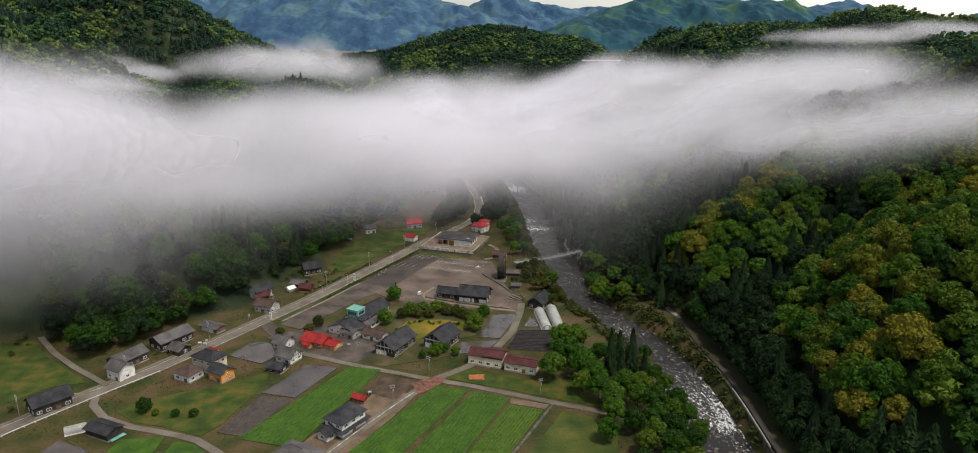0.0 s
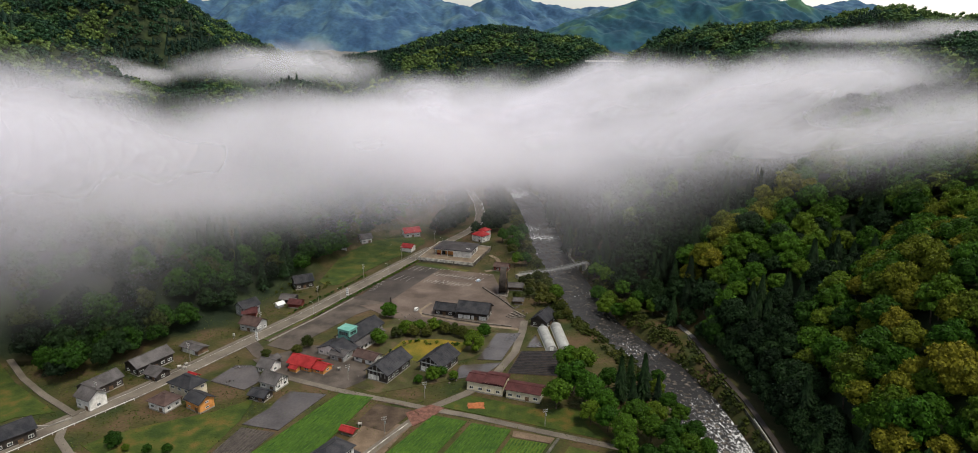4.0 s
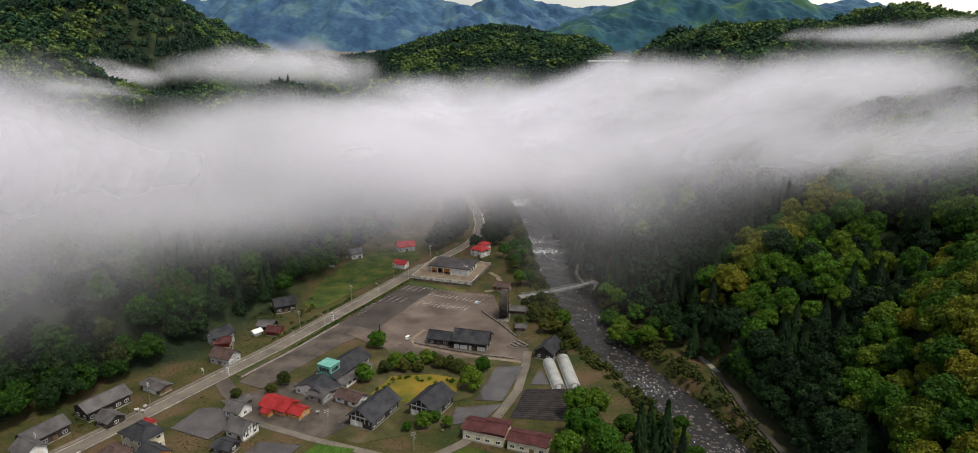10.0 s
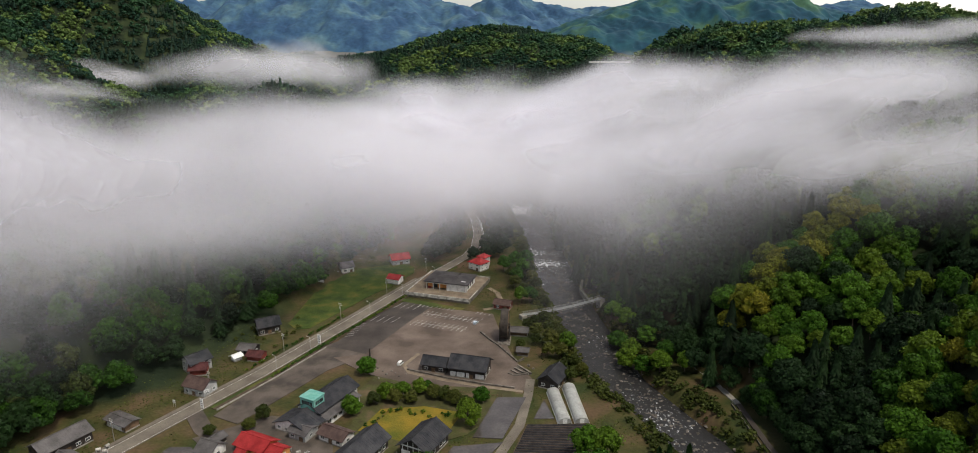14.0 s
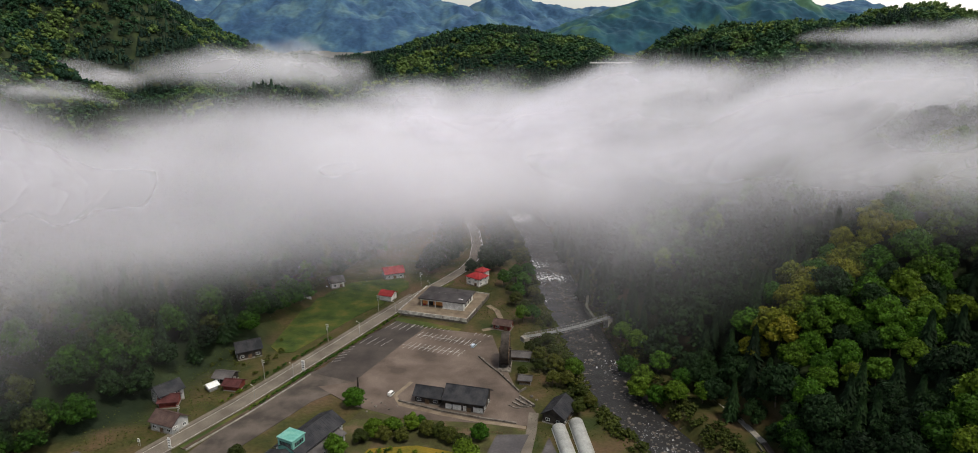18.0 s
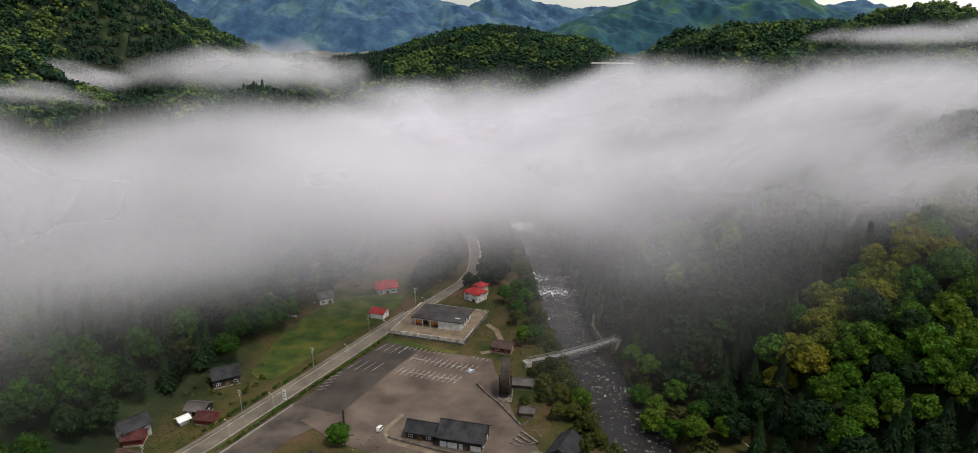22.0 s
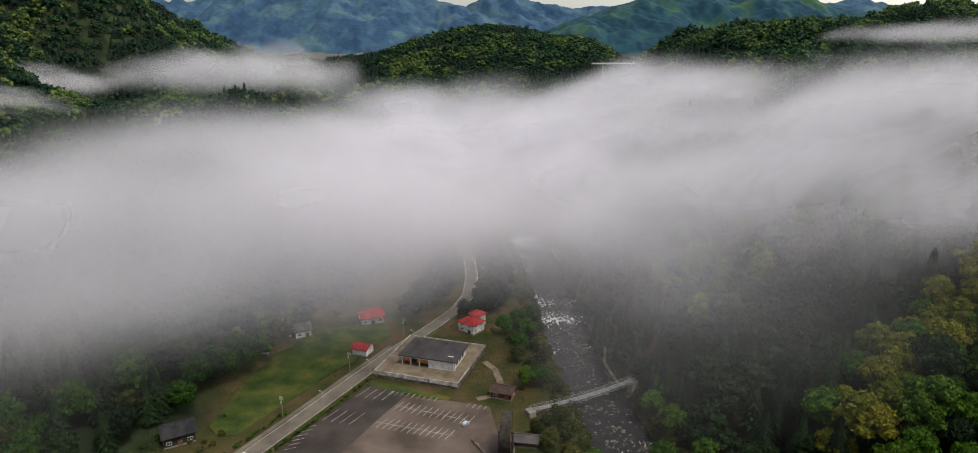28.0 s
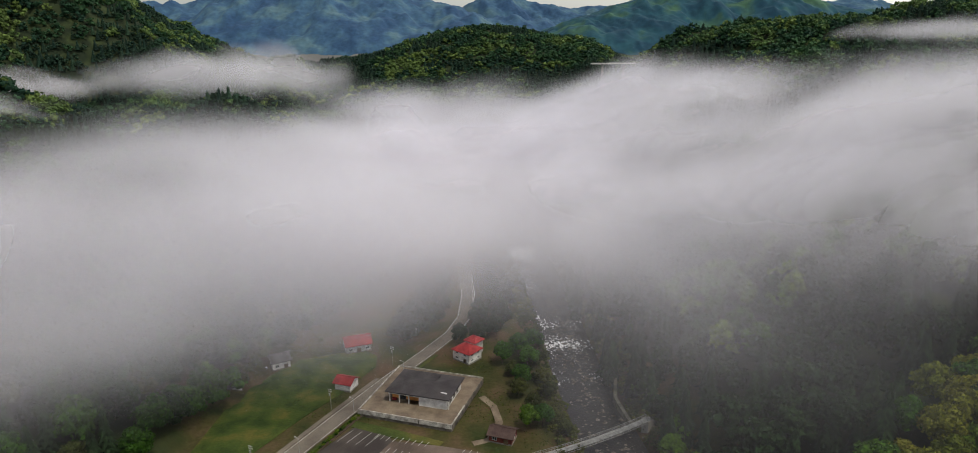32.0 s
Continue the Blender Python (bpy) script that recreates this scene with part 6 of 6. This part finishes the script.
x, y = scatter(-290, 60, 205, 560, 7, 21, lambda X, Y: (fbm(X / 30, Y / 30, 33) > np.where((Y > 330) & (Y < 420), 0.48, 0.56)) & (np.interp(Y, *FOOT_L) < X) & (np.abs(X - np.interp(Y, [p[1] for p in MAIN], [p[0] for p in MAIN])) > 13) & (X < np.interp(Y, [p[1] for p in MAIN], [p[0] for p in MAIN])))
forest("shrubs", np.stack([x, y, np.zeros(len(x)), rng.uniform(0.8, 2.2, len(x)), np.full(len(x), 0.8)], -1), LOW, LEAF_OLIVE, "scattered garden shrubs and bushes", tint)
for x, y, r in ((-139, 249, 3.2), (-124.6, 245, 1.8), (-117, 245, 2.0), (-133, 246, 1.6)):
    tree(x, y, r, "broad", "bushes in the meadow", "round dark green bush in the meadow", -r * 0.6)
g2 = np.random.default_rng(31)
by = g2.uniform(180, 900, 2200)
side = g2.choice([-1, 1], 2200)
bx = river_mid(by) + side * (np.interp(by, *RIVER_HALF) + g2.uniform(3.0, 14, 2200))
ok = ~((side < 0) & (by < 300)) & ~((side > 0) & (bx > np.interp(by, *FOOT_R) - 11) & (by < 380))
bx, by = bx[ok], by[ok]
forest("bank_shrubs", np.stack([bx, by, land(bx, by) - 0.2, g2.uniform(0.8, 2.6, len(bx)), np.full(len(bx), 0.9)], -1), LOW, LEAF_OLIVE, "tangled shrubs on the river banks", tint)
by = g2.uniform(150, 760, 2600)
u = np.clip(g2.normal(0, 0.75, 2600), -1.35, 1.35)
bx = river_mid(by) + u * np.interp(by, *RIVER_HALF)
vs = np.concatenate([np.array([bx, by, np.maximum(-5.3, land(bx, by))]).T[:, None] + ICO1[0][None] * (g2.uniform(0.25, 0.95, (2600, 1, 1)) ** 2) * np.array([1.2, 1, 0.7]) * g2.uniform(0.75, 1.2, (2600, 12, 1))])
tagged(soup("river_boulders", vs.reshape(-1, 3), (ICO1[1][None] + (np.arange(2600) * 12)[:, None, None]).reshape(-1, 3), ROCK), "grey boulders strewn through the river", "boulders", kind="stuff")


# ---- small things in the gardens and yards ----
def stone(x, y, r):
    bm = bmesh.new()
    bmesh.ops.create_icosphere(bm, subdivisions=2, radius=r)
    for v in bm.verts:
        v.co *= 0.8 + 0.4 * noise.noise(v.co * 1.3 / r + Vector((x, y, 0)))
        v.co.z *= 0.65
    o = part("garden_stone", bm, ROCK)
    o.location = (x, y, 0.05 + r * 0.2)
    tagged(o, "weathered grey garden stone on the soil", "stone", "garden stones")


for x, y, r in ((-40, 374, 0.7), (-38, 372, 0.5), (-42, 371, 0.9), (-44, 374, 0.6), (-36, 369, 0.6), (-47, 377, 0.8), (-33, 371, 0.5), (-45, 367, 0.7), (19, 377, 0.9), (21, 375, 0.7), (24, 379, 1.0), (26, 376, 0.8), (17, 374, 0.6), (3, 414, 0.8), (-56, 303, 0.6), (-54, 301, 0.5), (-14, 297, 0.7), (-11, 299, 0.6)):
    stone(x, y, r)


def tank(x, y, rz):
    e = empty("storage_tank", pose(x, y, 0.06, 0, 0, rz), "white storage tank on a steel stand", "tank")
    part("drum", tube(bmesh.new(), (-0.8, 0, 1.3), (0.8, 0, 1.3), 0.55, 12), STAINED, e)
    for u in (-0.6, 0.6):
        for v in (-0.35, 0.35):
            part("leg", boxed(u - 0.05, v - 0.05, -0.1, u + 0.05, v + 0.05, 0.95), STEEL, e)


for x, y, rz in ((-141, 311, 20), (-139, 313.5, 60), (-138, 310, 0), (-66, 309, 30), (-70, 311, 60), (-48, 262, 10)):
    tank(x, y, rz)


def fence(pts, label):
    e = empty("fence", pose(0, 0, 0), label, "fence")
    sp = along(pts, 2.0)
    first = None
    for x, y, a in sp:
        if first is None:
            first = part("post", boxed(-0.06, -0.06, -0.3, 0.06, 0.06, 1.1), BROWN_WOOD, e)
            o = first
        else:
            o = new("post", first.data)
            o.parent = e
        o.matrix_local = pose(x, y, 0.05, 0, 0, math.degrees(a))
    for (x0, y0, _), (x1, y1, _) in zip(sp[:-1], sp[1:]):
        for z in (0.45, 0.95):
            part("rail", tube(bmesh.new(), (x0, y0, z), (x1, y1, z), 0.05, 4), BROWN_WOOD, e)


fence([(-32, 361), (-8, 354), (12, 350)], "brown wooden garden fence below the restaurant")
fence([(-46, 318), (-36, 340)], "brown wooden fence beside the lawn")
fence([(-48, 281), (-33, 278), (-25, 270)], "low wooden fence round the garden plot")
for x, y in ((-95, 377), (-84, 397), (-62, 443), (-47, 471), (-30, 503)):
    lamp = empty("street_lamp", pose(*offset([(x, y), (x + 0.46, y + 0.89)], 1.0)[0], 0.1, 0, 0, -27), "slim steel street lamp beside the road", "street lamp", "street lamps along the road")
    part("pole", tube(bmesh.new(), (0, 0, -0.3), (0, 0, 6.5), 0.08, 8, 0.06), STEEL, lamp)
    part("arm", tube(bmesh.new(), (0, 0, 6.4), (-1.3, 0, 6.8), 0.05, 6), STEEL, lamp)
    part("head", boxed(-1.9, -0.14, 6.72, -1.2, 0.14, 6.88, 0.03), WHITE_METAL, lamp)
# ---- the bank of low cloud: a stack of thin, broken sheets of mist ----
FOG, n, k, bs = nodes_of("mist")
n.remove(bs)
att, geo = n.new("ShaderNodeAttribute"), n.new("ShaderNodeNewGeometry")
att.attribute_name = "mist"
nz = n.new("ShaderNodeTexNoise")
nz.inputs["Scale"].default_value, nz.inputs["Detail"].default_value, nz.inputs["Roughness"].default_value = 0.008, 4, 0.5
k.new(geo.outputs["Position"], nz.inputs["Vector"])
mr = n.new("ShaderNodeMapRange")
mr.inputs["From Min"].default_value, mr.inputs["From Max"].default_value = 0.28, 0.60
mr.inputs["To Min"].default_value, mr.inputs["To Max"].default_value = 0.6, 1.1
k.new(nz.outputs["Fac"], mr.inputs["Value"])
mu = n.new("ShaderNodeMath")
mu.operation, mu.use_clamp = "MULTIPLY", True
k.new(att.outputs["Fac"], mu.inputs[0])
k.new(mr.outputs["Result"], mu.inputs[1])
tp, df, tl, half, mix = n.new("ShaderNodeBsdfTransparent"), n.new("ShaderNodeBsdfDiffuse"), n.new("ShaderNodeBsdfTranslucent"), n.new("ShaderNodeMixShader"), n.new("ShaderNodeMixShader")
for s in (df, tl):
    s.inputs["Color"].default_value = (0.855, 0.84, 0.90, 1)
k.new(df.outputs[0], half.inputs[1])
k.new(tl.outputs[0], half.inputs[2])
k.new(mu.outputs[0], mix.inputs["Fac"])
k.new(tp.outputs[0], mix.inputs[1])
k.new(half.outputs[0], mix.inputs[2])
k.new(mix.outputs[0], n["Material Output"].inputs["Surface"])

FRONT = ([-900, -300, -170, -80, 0, 70, 105, 135, 190, 260, 400, 900], [330, 350, 405, 520, 575, 545, 500, 440, 398, 400, 420, 700])

BACK = ([-900, -420, -300, -240, -200, -120, 300, 500, 900], [410, 410, 450, 540, 700, 990, 980, 820, 700])


def rise(x, y):
    """The mist lifts over the valley sides."""
    dr, dl = np.maximum(x - np.interp(y, *FOOT_R), 0), np.maximum(np.interp(y, *FOOT_L) - x, 0)
    return 38 * (1 - np.exp(-dr / 120)) + 22 * (1 - np.exp(-dl / 130))


def fog_density(x, y, z):
    """How thick the cloud is at a place; z is the height above its own floor."""
    wob = (fbm(x / 120, y / 120, 81) - 0.47) * 170
    puff = 62 * (fbm(x / 150 + 3, (y + z) / 110, 91) - 0.47) + 40 * (fbm(x / 52, (0.6 * y + z) / 44, 93) - 0.47)
    calm = 1 - 0.6 * step(70, 130, x)
    near = y - (np.interp(x, *FRONT) + calm * wob - (2.3 + 1.3 * step(80, 170, x)) * (z - 60)) + 1.2 * calm * puff
    soft = 200 - 120 * step(80, 170, x)
    d = step(0, 1, near / (1.7 * soft) + 0.588) ** (1.25 + 1.1 * step(80, 150, x))
    d = d * (1 - 0.6 * step(60, 140, -x) * step(430, 520, y))
    d = d * (1 - 0.75 * np.exp(-(((x - 34) / 30) ** 2)) * (1 - step(20, 75, z)) * (1 - step(690, 780, y)))
    veil = (0.018 * step(400, 660, y) + (0.010 * step(400, 520, y) + 0.045 * step(350, 410, y) * (1 - step(450, 520, y))) * step(15, 40, x) * (1 - step(85, 110, x))
            + 0.035 * step(105, 140, -x) * step(300, 400, y) + 0.40 * step(145, 195, -x) * step(310, 370, y) + 0.035 * step(30, 80, -x) * step(430, 520, y))
    lift = 42 * step(165, 235, -x) * (1 - step(420, 500, y)) + 14 * step(90, 190, x) * step(440, 520, y) * (1 - step(600, 760, y))
    crown = 1 - step(54, 92, z - lift + 30 * step(220, 380, -x) * step(720, 860, y) + puff)
    back = 1 - step(-150, 90, y - (np.interp(x, *BACK) + 0.6 * wob))
    flank = 1 - step(290, 400, x - 0.12 * (y - 600) + 0.3 * wob)
    return np.maximum(d, veil) * crown * back * flank * (0.3 + 0.7 * step(10, 42, z))


def sheet(name, X, Y, Z, D):
    ii = np.arange(X.size).reshape(X.shape)
    F = np.stack([ii[:-1, :-1], ii[:-1, 1:], ii[1:, 1:], ii[1:, :-1]], -1).reshape(-1, 4)
    F = F[D.ravel()[F].max(1) > 0.003]
    used = np.unique(F)
    remap = np.zeros(X.size, int)
    remap[used] = np.arange(len(used))
    ob = soup(name, np.stack([X, Y, Z], -1).reshape(-1, 3)[used], remap[F], FOG, smooth=True)
    ob.data.attributes.new("mist", "FLOAT", "POINT").data.foreach_set("value", D.ravel()[used].astype(np.float32))
    return tagged(ob, "drifting white layer of low valley mist", "mist", kind="stuff")


LEAN = 0.9


def mist_sheet(y0, strength):
    """One slanting sheet across the valley, leaning away up the valley."""
    X, H = np.meshgrid(np.arange(-1000, 1001, 14.0), np.arange(0, 165, 7.0))
    Y = y0 + LEAN * H + 18 * (fbm(X / 90, H / 70 + y0, 61) - 0.47)
    Z = H + rise(X, Y)
    clear = Z - land(X, Y) - 8
    sheet("mist_layer", X, Y, Z, fog_density(X, Y, H) * strength * step(-8, 16, clear))


for y0 in np.arange(190, 1100, 15.0):
    mist_sheet(y0, 0.42)


def wisp(cx, cy, rx, rz, over, strength, seed):
    """A loose scrap of cloud that clings to a hillside: five thin slanting sheets."""
    X, Z = np.meshgrid(np.linspace(-1.3, 1.3, 40), np.linspace(-1.3, 1.3, 18))
    base = land(cx, cy) + 0.3 * (land(cx + X * rx, cy + 0 * X) - land(cx, cy))
    for _ in range(3):
        base[:, 1:-1] = (base[:, :-2] + base[:, 1:-1] + base[:, 2:]) / 3
    for j in range(5):
        D = step(0.0, 0.9, 1.0 - np.hypot(X, Z) + 1.3 * (fbm(X * 2.2 + seed, Z * 1.4 + 0.3 * j, seed) - 0.47)) * step(-1.1, 0.1, Z) * strength
        sheet("mist_wisp", cx + X * rx, cy - 20 + Z * rz * LEAN + 14 * (j - 2), base + over + 10 + Z * rz, D)


for w_ in ((-330, 1080, 130, 30, 34, 0.30, 5), (-320, 1330, 130, 42, 44, 0.32, 9), (-560, 1110, 110, 20, 26, 0.26, 13), (-470, 880, 90, 12, 14, 0.24, 15), (600, 1480, 150, 14, 16, 0.26, 17), (520, 990, 120, 15, 16, 0.28, 21), (720, 1080, 130, 18, 20, 0.26, 23), (300, 2480, 150, 16, 20, 0.22, 29)):
    wisp(*w_)
